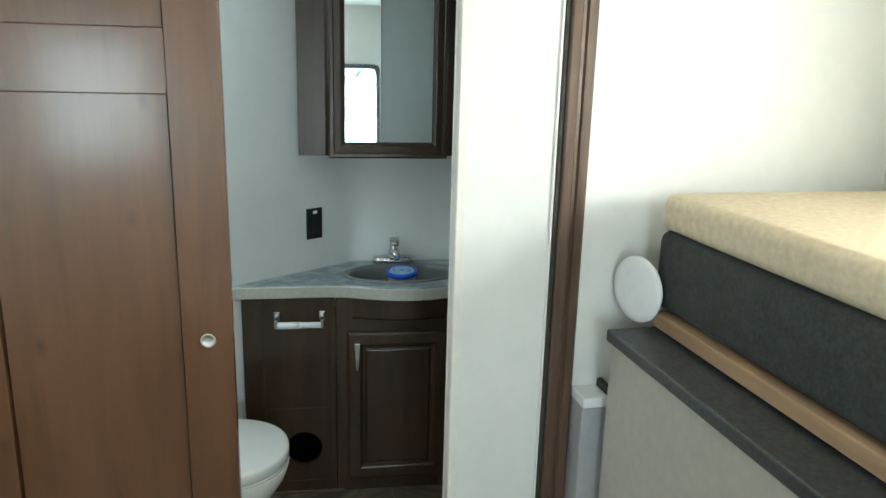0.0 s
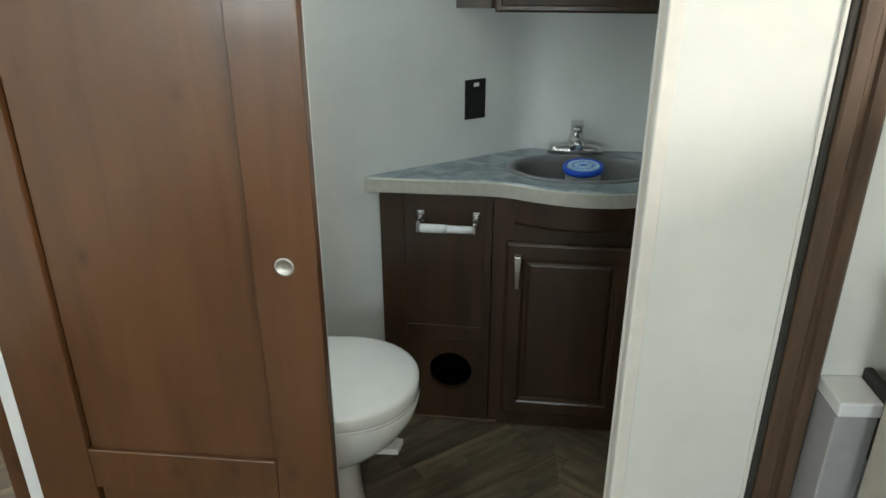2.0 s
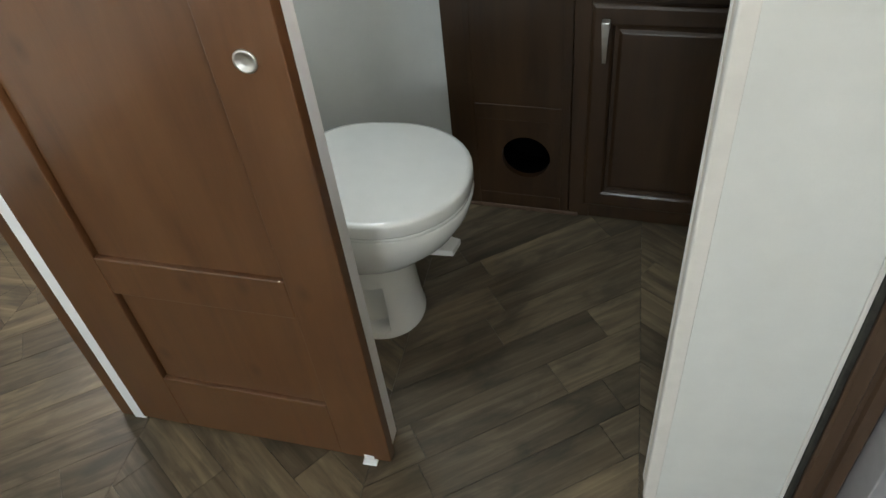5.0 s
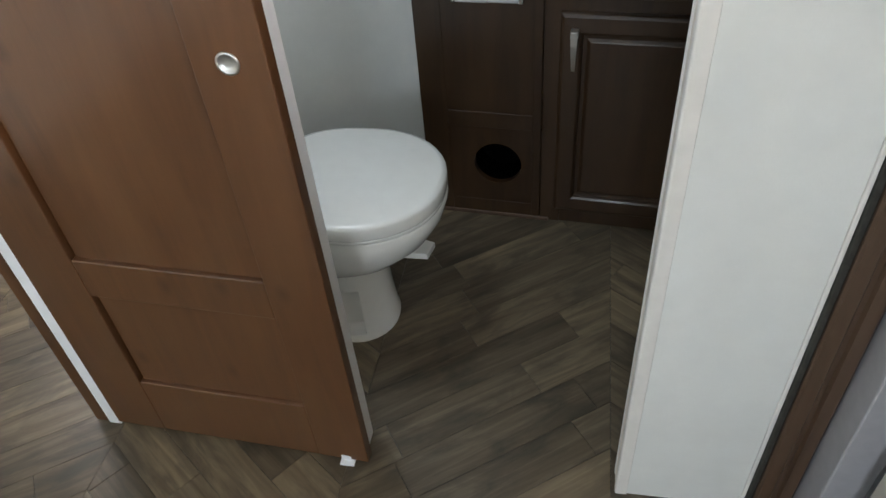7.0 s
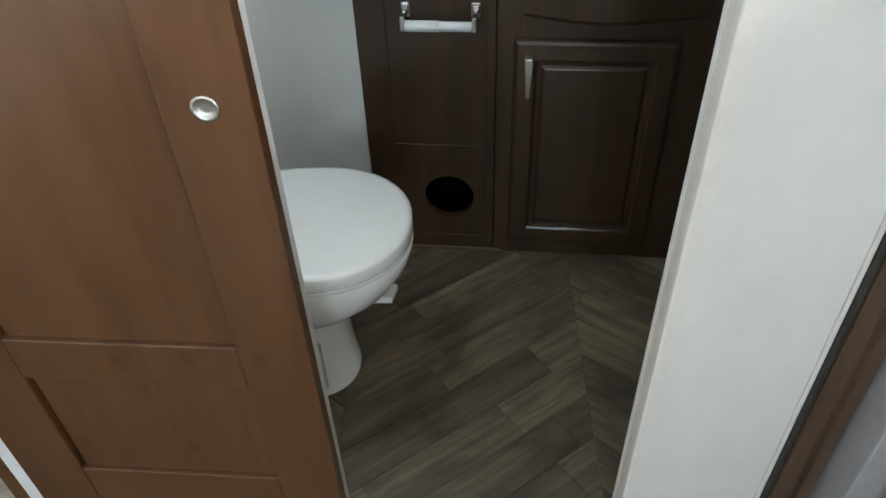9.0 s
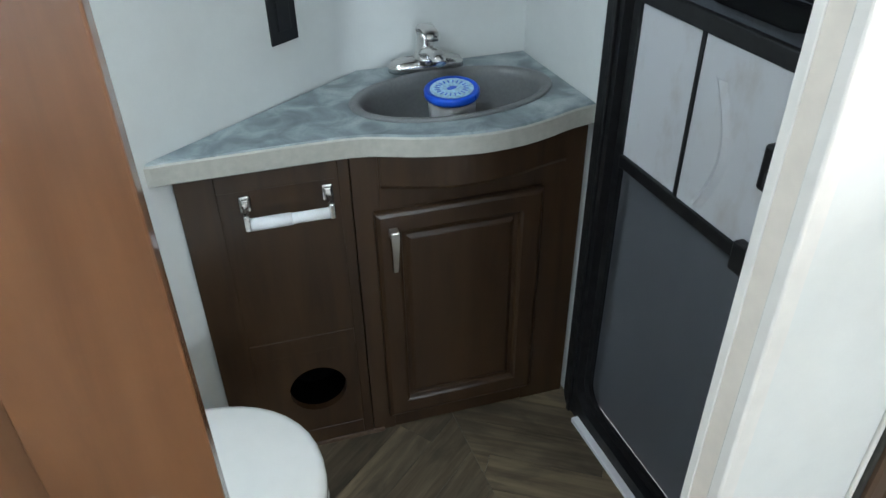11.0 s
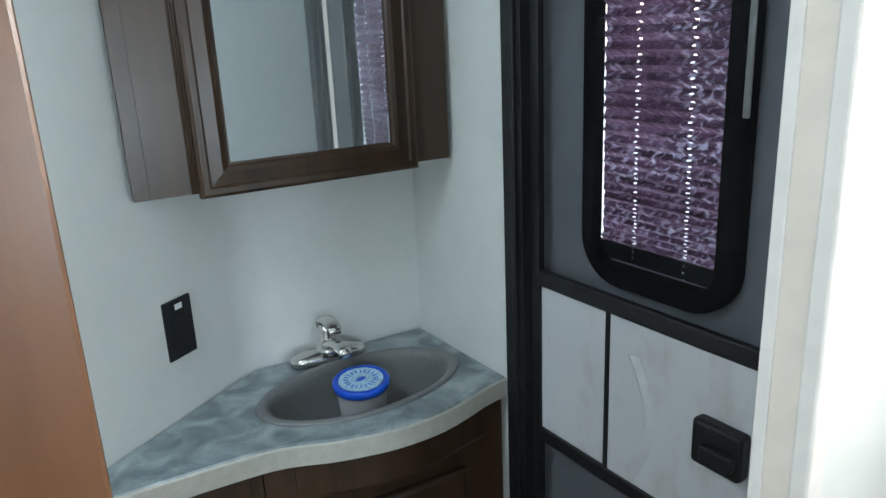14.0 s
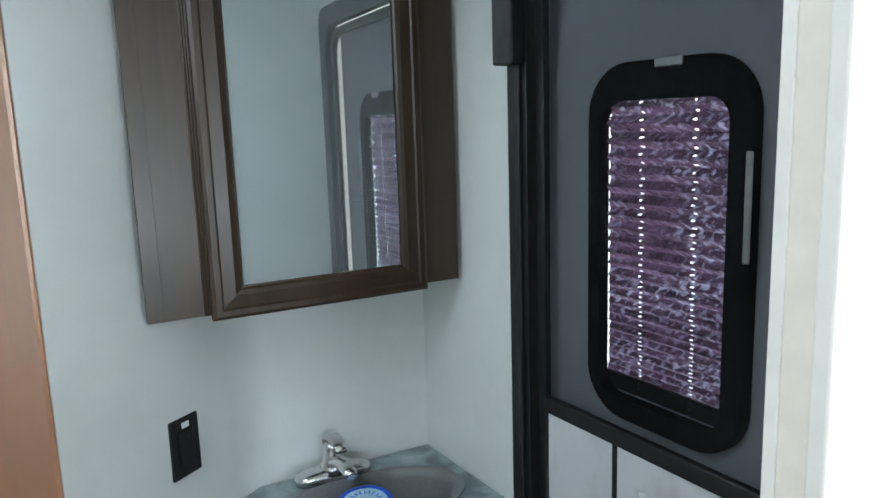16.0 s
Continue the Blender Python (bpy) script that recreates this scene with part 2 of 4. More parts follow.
def shade_material():
    m = bpy.data.materials.new("purple_pleated_film")
    m.use_nodes = True
    nt = m.node_tree
    out = nt.nodes["Material Output"]
    b = nt.nodes["Principled BSDF"]
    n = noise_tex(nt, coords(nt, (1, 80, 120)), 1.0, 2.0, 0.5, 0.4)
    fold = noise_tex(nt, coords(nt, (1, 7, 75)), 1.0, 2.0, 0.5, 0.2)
    glint_patches = noise_tex(nt, coords(nt, (1, 7, 11)), 1.0, 2.0)
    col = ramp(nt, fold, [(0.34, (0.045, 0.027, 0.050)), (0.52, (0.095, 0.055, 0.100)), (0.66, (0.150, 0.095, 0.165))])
    # glints of the lit pleats are painted into the colour as pale blue flecks
    glint = blend(nt, (0.16, 0.11, 0.18), (0.55, 0.58, 0.76), ramp(nt, glint_patches, [(0.38, (0, 0, 0)), (0.60, (1, 1, 1))]))
    col = blend(nt, col, glint, ramp(nt, n, [(0.50, (0, 0, 0)), (0.68, (0.8, 0.8, 0.8))]))
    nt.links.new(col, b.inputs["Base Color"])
    b.inputs["Roughness"].default_value = 0.30
    b.inputs["Metallic"].default_value = 0.55
    bump(nt, b, n, 0.6, 0.004)
    tr = nt.nodes.new("ShaderNodeBsdfTranslucent")
    nt.links.new(col, tr.inputs["Color"])
    mix = nt.nodes.new("ShaderNodeMixShader")
    mix.inputs["Fac"].default_value = 0.30
    nt.links.new(b.outputs[0], mix.inputs[1])
    nt.links.new(tr.outputs[0], mix.inputs[2])
    nt.links.new(mix.outputs[0], out.inputs["Surface"])
    return m


def glass_material():
    m = material("window_glass", (0.9, 0.95, 0.95), 0.02)
    nt, b = nodes_of(m)
    b.inputs["Transmission Weight"].default_value = 1.0
    b.inputs["IOR"].default_value = 1.45
    return m


COUNTER = counter_material()
EDGEBAND = speckled("pale_edge_band", (0.43, 0.42, 0.37), 0.08, 60, 0.4, bumps=0.05)
PLANK = plank_material()
FAR_PLANK = plank_material("grey_brown_far_plank", True)
SCREEN = screen_material()
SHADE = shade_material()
GLASS = glass_material()


# ---- mesh helpers ----
def mesh_from(name, bm, mat, smooth=False):
    bmesh.ops.recalc_face_normals(bm, faces=bm.faces)
    me = bpy.data.meshes.new(name)
    bm.to_mesh(me)
    bm.free()
    me.materials.append(mat)
    if smooth:
        for p in me.polygons:
            p.use_smooth = True
    return me


def part(name, bm, mat, parent=None, label="", smooth=False):
    ob = new(name, mesh_from(name, bm, mat, smooth))
    ob.parent = parent
    if label:
        tagged(ob, label)
    return ob


def empty(name, m, label, category, group="", kind=""):
    ob = new(name)
    ob.empty_display_size = 0.05
    ob.matrix_world = m
    return tagged(ob, label, category, group, kind)


def structure(name, bm, mat, label, category, smooth=False):
    return tagged(part(name, bm, mat, None, "", smooth), label, category, "", "structure")


def add_box(bm, x0, x1, y0, y1, z0, z1, bev=0.0, seg=2):
    r = bmesh.ops.create_cube(bm, size=1.0)
    m = Matrix.LocRotScale(((x0 + x1) / 2, (y0 + y1) / 2, (z0 + z1) / 2), None, (abs(x1 - x0), abs(y1 - y0), abs(z1 - z0)))
    bmesh.ops.transform(bm, matrix=m, verts=r["verts"])
    if bev:
        edges = list({e for v in r["verts"] for e in v.link_edges})
        bmesh.ops.bevel(bm, geom=edges, offset=bev, segments=seg, profile=0.5, affect="EDGES")
    return bm


def box(x0, x1, y0, y1, z0, z1, bev=0.0, seg=2):
    return add_box(bmesh.new(), x0, x1, y0, y1, z0, z1, bev, seg)


def add_tube(bm, a, b, r, segs=16, r2=None):
    a, b = Vector(a), Vector(b)
    d = b - a
    res = bmesh.ops.create_cone(bm, cap_ends=True, segments=segs, radius1=r, radius2=r if r2 is None else r2, depth=d.length)
    m = Matrix.Translation((a + b) / 2) @ d.to_track_quat("Z", "Y").to_matrix().to_4x4()
    bmesh.ops.transform(bm, matrix=m, verts=res["verts"])
    return bm


def tube(a, b, r, segs=16, r2=None):
    return add_tube(bmesh.new(), a, b, r, segs, r2)


def prism(points, z0, z1, bev=0.0):
    """An upright prism over a plan outline."""
    bm = bmesh.new()
    low = [bm.verts.new((x, y, z0)) for x, y in points]
    top = [bm.verts.new((x, y, z1)) for x, y in points]
    n = len(points)
    bm.faces.new(low[::-1])
    cap = bm.faces.new(top)
    for i in range(n):
        bm.faces.new((low[i], low[(i + 1) % n], top[(i + 1) % n], top[i]))
    if bev:
        bmesh.ops.bevel(bm, geom=list(cap.edges), offset=bev, segments=3, profile=0.6, affect="EDGES")
    return bm


def wall_strip(a, b, thick, z0, z1):
    """A wall whose face runs from a to b; the thickness lies to the left of that way."""
    d = (Vector(b) - Vector(a)).normalized()
    n = Vector((-d.y, d.x)) * thick
    return prism([a, b, (b[0] + n.x, b[1] + n.y), (a[0] + n.x, a[1] + n.y)], z0, z1)


def rounded(w, h, r, k=8):
    """Outline of a rectangle with rounded corners, centred."""
    out = []
    for cx, cy, a0 in ((w / 2 - r, h / 2 - r, 0), (-w / 2 + r, h / 2 - r, 90), (-w / 2 + r, -h / 2 + r, 180), (w / 2 - r, -h / 2 + r, 270)):
        for i in range(k + 1):
            a = radians(a0 + 90 * i / k)
            out.append((cx + r * math.cos(a), cy + r * math.sin(a)))
    return out


def ring_plate(outer, inner, depth, bev=0.0):
    """A flat ring between two outlines of equal count, in the xy plane, depth along z."""
    bm = bmesh.new()
    n = len(outer)
    rows = []
    for pts, z in ((outer, 0), (outer, depth), (inner, depth), (inner, 0)):
        rows.append([bm.verts.new((x, y, z)) for x, y in pts])
    for k in range(4):
        a, b = rows[k], rows[(k + 1) % 4]
        for i in range(n):
            bm.faces.new((a[i], a[(i + 1) % n], b[(i + 1) % n], b[i]))
    if bev:
        edges = [bm.edges.get((rows[1][i], rows[1][(i + 1) % n])) for i in range(n)]
        bmesh.ops.bevel(bm, geom=edges, offset=bev, segments=3, profile=0.5, affect="EDGES")
    return bm


def lathe(profile, segs=32, sx=1.0, sy=1.0):
    """A closed turned body from (radius, z) pairs, with caps where the radius is not nil."""
    bm = bmesh.new()
    rings = []
    for r, z in profile:
        rings.append([bm.verts.new((sx * r * math.cos(2 * math.pi * i / segs), sy * r * math.sin(2 * math.pi * i / segs), z)) for i in range(segs)])
    for a, b in zip(rings, rings[1:]):
        for i in range(segs):
            bm.faces.new((a[i], a[(i + 1) % segs], b[(i + 1) % segs], b[i]))
    bm.faces.new(rings[0][::-1])
    bm.faces.new(rings[-1])
    return bm


# ---- setting: the bath, its partition, the bunk room and the outer shell ----
TOP = 2.08
EXT = 0.300      # inner face of the door-side outer wall
LEFT = -2.15     # inner face of the other outer wall
REAR = -2.95     # inner face of the rear wall
BATH_LEFT = -1.13
CHIN = (-0.545, 0.883)   # where the vanity's front meets the wall
BEND = (-0.115, 1.180)   # bend between the two walls behind the vanity
CORNER = (EXT, 1.147)

structure("ground", box(-40, 40, -40, 40, -0.95, -0.85), EARTH, "unseen ground under the trailer, kept pale to reflect daylight", "ground")
structure("subfloor", box(LEFT - 0.05, EXT + 0.05, REAR - 0.05, 3.2, -0.10, -0.004), speckled("floor_backing", (0.03, 0.026, 0.02), 0.2, 40, 0.8), "dark floor backing beneath the planks", "floor")
VX0, VX1, VY0, VY1 = -1.09, -0.73, 0.20, 0.56
bm = bmesh.new()
for x0, x1, y0, y1 in ((LEFT - 0.05, VX0, REAR - 0.05, 3.2), (VX1, EXT + 0.06, REAR - 0.05, 3.2), (VX0, VX1, REAR - 0.05, VY0), (VX0, VX1, VY1, 3.2), (EXT + 0.06, 1.3, -2.40, 0.05)):
    add_box(bm, x0, x1, y0, y1, TOP, TOP + 0.06)
structure("ceiling", bm, CEIL, "off-white board ceiling", "ceiling")

# unseen curb added on the roof round the vent opening, blocking direct sun
bm = bmesh.new()
for x0, x1, y0, y1 in ((VX0 - 0.03, VX0, VY0 - 0.03, VY1 + 0.03), (VX1, VX1 + 0.03, VY0 - 0.03, VY1 + 0.03), (VX0, VX1, VY0 - 0.03, VY0), (VX0, VX1, VY1, VY1 + 0.03)):
    add_box(bm, x0, x1, y0, y1, TOP + 0.06, TOP + 0.40)
structure("roof_vent_curb", bm, CEIL, "unseen white curb added round the roof vent to block the sun", "roof vent")

structure("wall_partition_right", box(0.0, EXT, 0.0, 0.05, 0.0, TOP), WALL, "narrow white partition wall beside the bath doorway", "wall")
structure("wall_partition_left", box(-1.150, -0.552, 0.046, 0.076, 0.0, TOP), WALL, "white partition wall behind the sliding door", "wall")
structure("wall_over_doorway", box(-0.552, 0.0, 0.014, 0.048, 1.95, TOP), WALL, "white wall above the bath doorway", "wall")
structure("wall_bath_left", box(BATH_LEFT - 0.03, BATH_LEFT, 0.076, 0.525, 0.0, TOP), BATH_WALL, "pale bath wall behind the toilet", "wall")
structure("wall_bath_slanted", wall_strip((-1.16, 0.506), BEND, 0.04, 0, TOP), BATH_WALL, "pale slanting wall with the socket", "wall")
structure("wall_bath_mirror", wall_strip(BEND, CORNER, 0.04, 0, TOP), BATH_WALL, "pale wall behind the tap", "wall")

# the wallboard is bent in a soft curve where the two walls meet
bend_in = (Vector(BEND) - Vector((-1.16, 0.506))).normalized()
bend_out = (Vector(CORNER) - Vector(BEND)).normalized()
cove = []
for k in range(13):
    f = k / 12
    p = Vector(BEND) - bend_in * 0.055 * (1 - f) ** 2 + bend_out * 0.055 * f ** 2
    cove.append((p.x, p.y))
structure("wall_bath_bend", prism([*cove, (BEND[0] + 0.004, BEND[1] + 0.03)], 0.0, TOP), BATH_WALL, "pale curved wall between the bath walls", "wall")

# outer wall on the door side, with the entry doorway and the slide-out's opening
DOOR_Y0, DOOR_Y1, DOOR_TOP = 0.070, 0.765, 1.93
structure("wall_outer_by_sink", box(EXT, EXT + 0.06, DOOR_Y1, 3.2, -0.1, TOP), BATH_WALL, "pale outer wall beside the vanity", "wall")
structure("wall_outer_over_door", box(EXT, EXT + 0.06, DOOR_Y0, DOOR_Y1, DOOR_TOP, TOP), BATH_WALL, "pale outer wall above the entry door", "wall")
structure("wall_outer_post", box(EXT, EXT + 0.06, 0.0, DOOR_Y0, -0.1, TOP), WALL, "white outer wall post beside the entry door", "wall")
structure("wall_outer_rear", box(EXT, EXT + 0.06, REAR, -2.35, -0.1, TOP), WALL, "white outer wall behind the slide-out", "wall")
for name, y0, y1, z0, z1 in (("rear", REAR, 0.72, 0.0, TOP), ("front", 1.78, 3.2, 0.0, TOP), ("below", 0.72, 1.78, 0.0, 0.98), ("above", 0.72, 1.78, 1.62, TOP)):
    structure("wall_outer_left_" + name, box(LEFT - 0.06, LEFT, y0, y1, z0, z1), WALL, "white outer side wall of the trailer", "wall")
structure("wall_living_end", box(LEFT, EXT, 3.2, 3.26, -0.1, TOP), WALL, "white wall at the end of the living room", "wall")

# rear wall with its two windows
WINDOWS = ((-2.08, -1.40, 0.98, 1.72), (-0.43, 0.11, 0.80, 1.58))
for name, x0, x1, z0, z1 in (("left", LEFT, -2.08, 0.0, TOP), ("middle", -1.40, -0.43, 0.0, TOP), ("right", 0.11, EXT, 0.0, TOP), ("below_1", -2.08, -1.40, 0.0, 0.98), ("above_1", -2.08, -1.40, 1.72, TOP), ("below_2", -0.43, 0.11, 0.0, 0.80), ("above_2", -0.43, 0.11, 1.58, TOP)):
    structure("wall_rear_" + name, box(x0, x1, REAR - 0.06, REAR, z0, z1), WALL, "white rear wall of the bunk room", "wall")


def window(name, m, w, h, label):
    """A trailer window: black rounded frame and a pane, in the local xz plane."""
    root = empty(name, m, label, "window", "", "structure")
    turn = Matrix.Rotation(radians(90), 4, "X")
    bm = ring_plate(rounded(w + 0.03, h + 0.03, 0.07), rounded(w - 0.05, h - 0.05, 0.05), 0.02, 0.004)
    bm.transform(turn)
    part("window_frame", bm, BLACK, root)
    bm = box(-w / 2, w / 2, 0.020, 0.024, -h / 2, h / 2)
    pane = part("pane", bm, GLASS, root)
    pane.visible_shadow = False
    return root


for k, (a, b, c, d) in enumerate(WINDOWS):
    window("window_%d" % (k + 1), pose((a + b) / 2, REAR, (c + d) / 2, 0, 0, 180), b - a, d - c, "black framed rear window of the bunk room")

# unseen window, added round the lamp that brightens the passage floor
window("window_4", pose(LEFT, 1.25, 1.30, 0, 0, 90), 1.06, 0.64, "unseen black framed living room window, added for the passage fill lamp")

# slide-out: floor, roof, end walls and outer wall with a window
structure("slide_floor", box(EXT + 0.06, 1.26, -2.35, 0.0, -0.10, 0.0), PLYWOOD, "plain slide-out floor under the bunk", "floor")
structure("wall_slide_end", box(0.321, 1.26, -0.002, 0.05, 0.0, TOP), WALL, "white end wall of the slide-out", "wall")
structure("wall_slide_rear", box(EXT + 0.06, 1.26, -2.40, -2.35, 0.0, TOP), WALL, "white rear end wall of the slide-out", "wall")
SX0, SX1, SZ0, SZ1 = -1.82, -0.78, 1.40, 1.82
structure("wall_slide_low", box(1.20, 1.26, -2.35, 0.0, 0.0, SZ0), WALL, "white slide-out wall below the window", "wall")
structure("wall_slide_high", box(1.20, 1.26, -2.35, 0.0, SZ1, TOP), WALL, "white slide-out wall above the window", "wall")
structure("wall_slide_left", box(1.20, 1.26, -2.35, SX0, SZ0, SZ1), WALL, "white slide-out wall beside the window", "wall")
structure("wall_slide_right", box(1.20, 1.26, SX1, 0.0, SZ0, SZ1), WALL, "white slide-out wall beside the window", "wall")
window("window_3", pose(1.20, (SX0 + SX1) / 2, (SZ0 + SZ1) / 2, 0, 0, -90), SX1 - SX0, SZ1 - SZ0, "black framed window over the bunk")

# corner trims of the doorway
def corner_bead(y0, y1, x1, lap):
    """A rounded vinyl corner strip: along the jamb from y0 to y1, lapping onto the wall face at y0 as far as x1."""
    r = 0.004
    pts = [(x1, y0), (x1 - 0.001, y0 - 0.003), (r - 0.004, y0 - 0.003)]
    pts += [(-0.004 + r - r * math.cos(a), y0 - 0.003 + r - r * math.sin(a)) for a in (radians(75), radians(45), radians(15))]
    pts += [(-0.004, y1 - 0.002), (-0.003, y1), (lap, y1), (lap, y0)]
    return prism(pts, 0.0, 1.95)


structure("trim_doorway_right", corner_bead(0.0, 0.014, 0.020, 0.0), TRIM, "cream rounded corner trim of the doorway", "trim")
structure("trim_doorway_jamb", box(-0.0026, 0.0, 0.0143, 0.0397, 0.0, 1.95), JAMB, "tan vinyl jamb face of the doorway", "trim")
structure("trim_doorway_inner", box(-0.004, 0.0, 0.040, 0.053, 0.0, 1.95, 0.0015), TRIM, "cream inner corner trim of the doorway", "trim")
bm = box(-0.552, -0.537, 0.036, 0.082, 0.0, 1.95, 0.003)
structure("trim_doorway_left", bm, WHITEPLASTIC, "white edge trim on the doorway jamb", "trim")
structure("trim_doorway_head", box(-0.542, -0.004, 0.012, 0.052, 1.935, 1.95), TRIM, "cream trim across the head of the doorway", "trim")
structure("trim_partition_end", box(-1.166, -1.136, 0.030, 0.090, 0.0, TOP, 0.002), WHITEPLASTIC, "white plastic edge trim at the end of the partition", "trim")
structure("trim_passage_casing", box(-1.202, -1.166, 0.034, 0.090, 0.0, TOP, 0.003), DOORWOOD, "brown wooden casing of the passage", "trim")

# brown casing round the slide-out's opening
bm = box(0.2345, 0.242, -0.006, 0.0, 0.0, TOP, 0.002)
structure("trim_slide_bead", bm, TRIM, "cream bead beside the brown slide-out casing", "trim")
bm = box(0.242, 0.254, -0.010, 0.0, 0.0, TOP, 0.003)
structure("trim_slide_seal", bm, RUBBER, "black rubber seal of the slide-out", "trim")
bm = prism([(0.254, 0.0), (0.254, -0.014), (0.258, -0.019), (0.278, -0.021), (0.283, -0.014), (0.292, -0.012), (0.296, -0.018), (0.315, -0.019), (0.321, -0.013), (0.321, 0.0)], 0.0, TOP)
structure("trim_slide_casing", bm, TRIMWOOD, "brown moulded casing of the slide-out", "trim")

# ---- sliding door ----
def sliding_door():
    w, yf, yb, z0, z1 = 0.612, 0.0, 0.026, 0.012, 2.0
    root = empty("sliding_door", pose(-0.526, -0.004, 0, 0, 0, -3), "brown stained wooden sliding door, slid open beside the bath doorway", "door")
    xs = (-w, -0.490, -0.112, 0.0)
    fields = ((0.188, 0.453), (0.547, 1.515), (1.652, 1.87))
    part("stile", box(xs[0], xs[1], yf, yb, z0, z1, 0.002), DOORWOOD, root)
    part("stile", box(xs[2], xs[3], yf, yb, z0, z1, 0.002), DOORWOOD, root)
    cuts = [z0, *(z for f in fields for z in f), z1]
    for k in range(0, len(cuts), 2):
        part("rail", box(xs[1], xs[2], yf + 0.0004, yb, cuts[k], cuts[k + 1], 0.003), DOORWOOD, root)
    for a, b in fields:
        # the panel lies between the stiles; narrow side gaps added to darken its edges
        part("panel", box(xs[1] + 0.0045, xs[2] - 0.003, yf + 0.0110, yb - 0.004, a - 0.001, b + 0.001, 0.001, 1), DOORWOOD, root)
        part("panel_back", box(xs[1], xs[2], yb - 0.0035, yb - 0.0005, a, b), DOORWOOD, root)
    bm = lathe([(0.0165, 0.0), (0.0175, 0.002), (0.0165, 0.0035), (0.0125, 0.0035), (0.0110, 0.001), (0.004, 0.0006)], 28)
    bm.transform(Matrix.Translation((-0.056, yf, 0.963)) @ Matrix.Rotation(radians(90), 4, "X"))
    part("flush_pull", bm, NICKEL, root, "round nickel flush pull", True)
    return root


sliding_door()
g = empty("floor_guide", pose(-0.574, 0.004, 0.0), "small white plastic guide under the sliding door", "door guide")
part("guide_foot", box(-0.016, 0.016, -0.016, 0.002, 0.0, 0.006, 0.002), WHITEPLASTIC, g)
part("guide_cheek", box(-0.013, 0.013, -0.006, 0.0, 0.006, 0.026, 0.002), WHITEPLASTIC, g)

latch = empty("latch_plate", pose(-1.156, 0.030, 1.183), "black latch plate on the white edge trim", "latch")
part("plate", box(-0.010, 0.010, -0.004, 0.0, -0.030, 0.030, 0.0015), BLACK, latch)
part("catch", box(-0.006, 0.006, -0.012, -0.004, -0.012, 0.012, 0.002), BLACK, latch)


# ---- toilet ----
def outline_d(front, back, half, n=40):
    """A plan outline, round at the front (+x) and blunter at the back."""
    out = []
    for i in range(n):
        a = 2 * math.pi * i / n
        c, s = math.cos(a), math.sin(a)
        x = front * c if c > 0 else -back * abs(c) ** 0.62
        out.append((x, half * (abs(s) ** 0.92) * (1 if s > 0 else -1)))
    return out


def loft(sections, caps=True):
    bm = bmesh.new()
    rings = [[bm.verts.new((x, y, z)) for x, y in pts] for pts, z in sections]
    n = len(rings[0])
    for a, b in zip(rings, rings[1:]):
        for i in range(n):
            bm.faces.new((a[i], a[(i + 1) % n], b[(i + 1) % n], b[i]))
    if caps:
        bm.faces.new(rings[0][::-1])
        bm.faces.new(rings[-1])
    return bm


def shifted(pts, dx, s=1.0):
    return [(x * s + dx, y * s) for x, y in pts]


def toilet():
    root = empty("toilet", pose(-0.600, 0.440, 0.0), "white low trailer toilet with a closed lid on a round pedestal", "toilet")
    lid = outline_d(0.200, 0.220, 0.188)
    part("lid", loft([(shifted(lid, 0, 0.985), 0.416), (lid, 0.420), (lid, 0.446), (shifted(lid, 0, 0.985), 0.451), (shifted(lid, 0, 0.93), 0.4545)]), PORCELAIN, root, "", True)
    part("seat", loft([(shifted(lid, 0, 0.96), 0.404), (shifted(lid, 0, 0.982), 0.406), (shifted(lid, 0, 0.982), 0.414), (shifted(lid, 0, 0.96), 0.4155)]), PORCELAIN, root, "", True)
    b = outline_d(0.200, 0.215, 0.180)
    bowl = [(shifted(b, -0.085, 0.50), 0.205), (shifted(b, -0.072, 0.58), 0.225), (shifted(b, -0.045, 0.76), 0.262), (shifted(b, -0.022, 0.90), 0.310), (shifted(b, -0.006, 0.975), 0.360), (b, 0.398), (shifted(b, 0, 0.985), 0.4035)]
    part("bowl", loft(bowl), PORCELAIN, root, "", True)
    p = outline_d(0.100, 0.150, 0.102)
    ped = [(shifted(p, -0.057, 1.06), 0.0), (shifted(p, -0.057, 1.06), 0.008), (shifted(p, -0.058, 1.035), 0.014), (shifted(p, -0.062, 1.0), 0.100), (shifted(p, -0.066, 0.99), 0.206), (shifted(p, -0.066, 1.02), 0.225)]
    foot = part("pedestal", loft(ped), PORCELAIN, root, "", True)
    # moulded recess in the pedestal's side, and the flush pedal
    bm = box(-0.028, 0.028, -0.050, 0.022, 0.022, 0.172, 0.004)
    cutter = part("cutter", bm, PORCELAIN)
    cutter.matrix_world = pose(-0.648, 0.358, 0.0, 0, 0, 18)
    mod = foot.modifiers.new("recess", "BOOLEAN")
    mod.operation, mod.object = "DIFFERENCE", cutter
    graph = bpy.context.evaluated_depsgraph_get()
    cut = bpy.data.meshes.new_from_object(foot.evaluated_get(graph))
    foot.modifiers.clear()
    foot.data = cut
    cut.set_sharp_from_angle(angle=radians(32))
    bpy.data.objects.remove(cutter)
    bm = prism([(0.070, 0.0), (0.140, 0.0), (0.150, 0.045), (0.070, 0.070)], 0.205, 0.222, 0.003)
    part("flush_pedal", bm, PORCELAIN, root, "white flush pedal")
    part("hinge", tube((-0.205, -0.09, 0.430), (-0.205, 0.09, 0.430), 0.012, 12), PORCELAIN, root)
    return root


toilet()


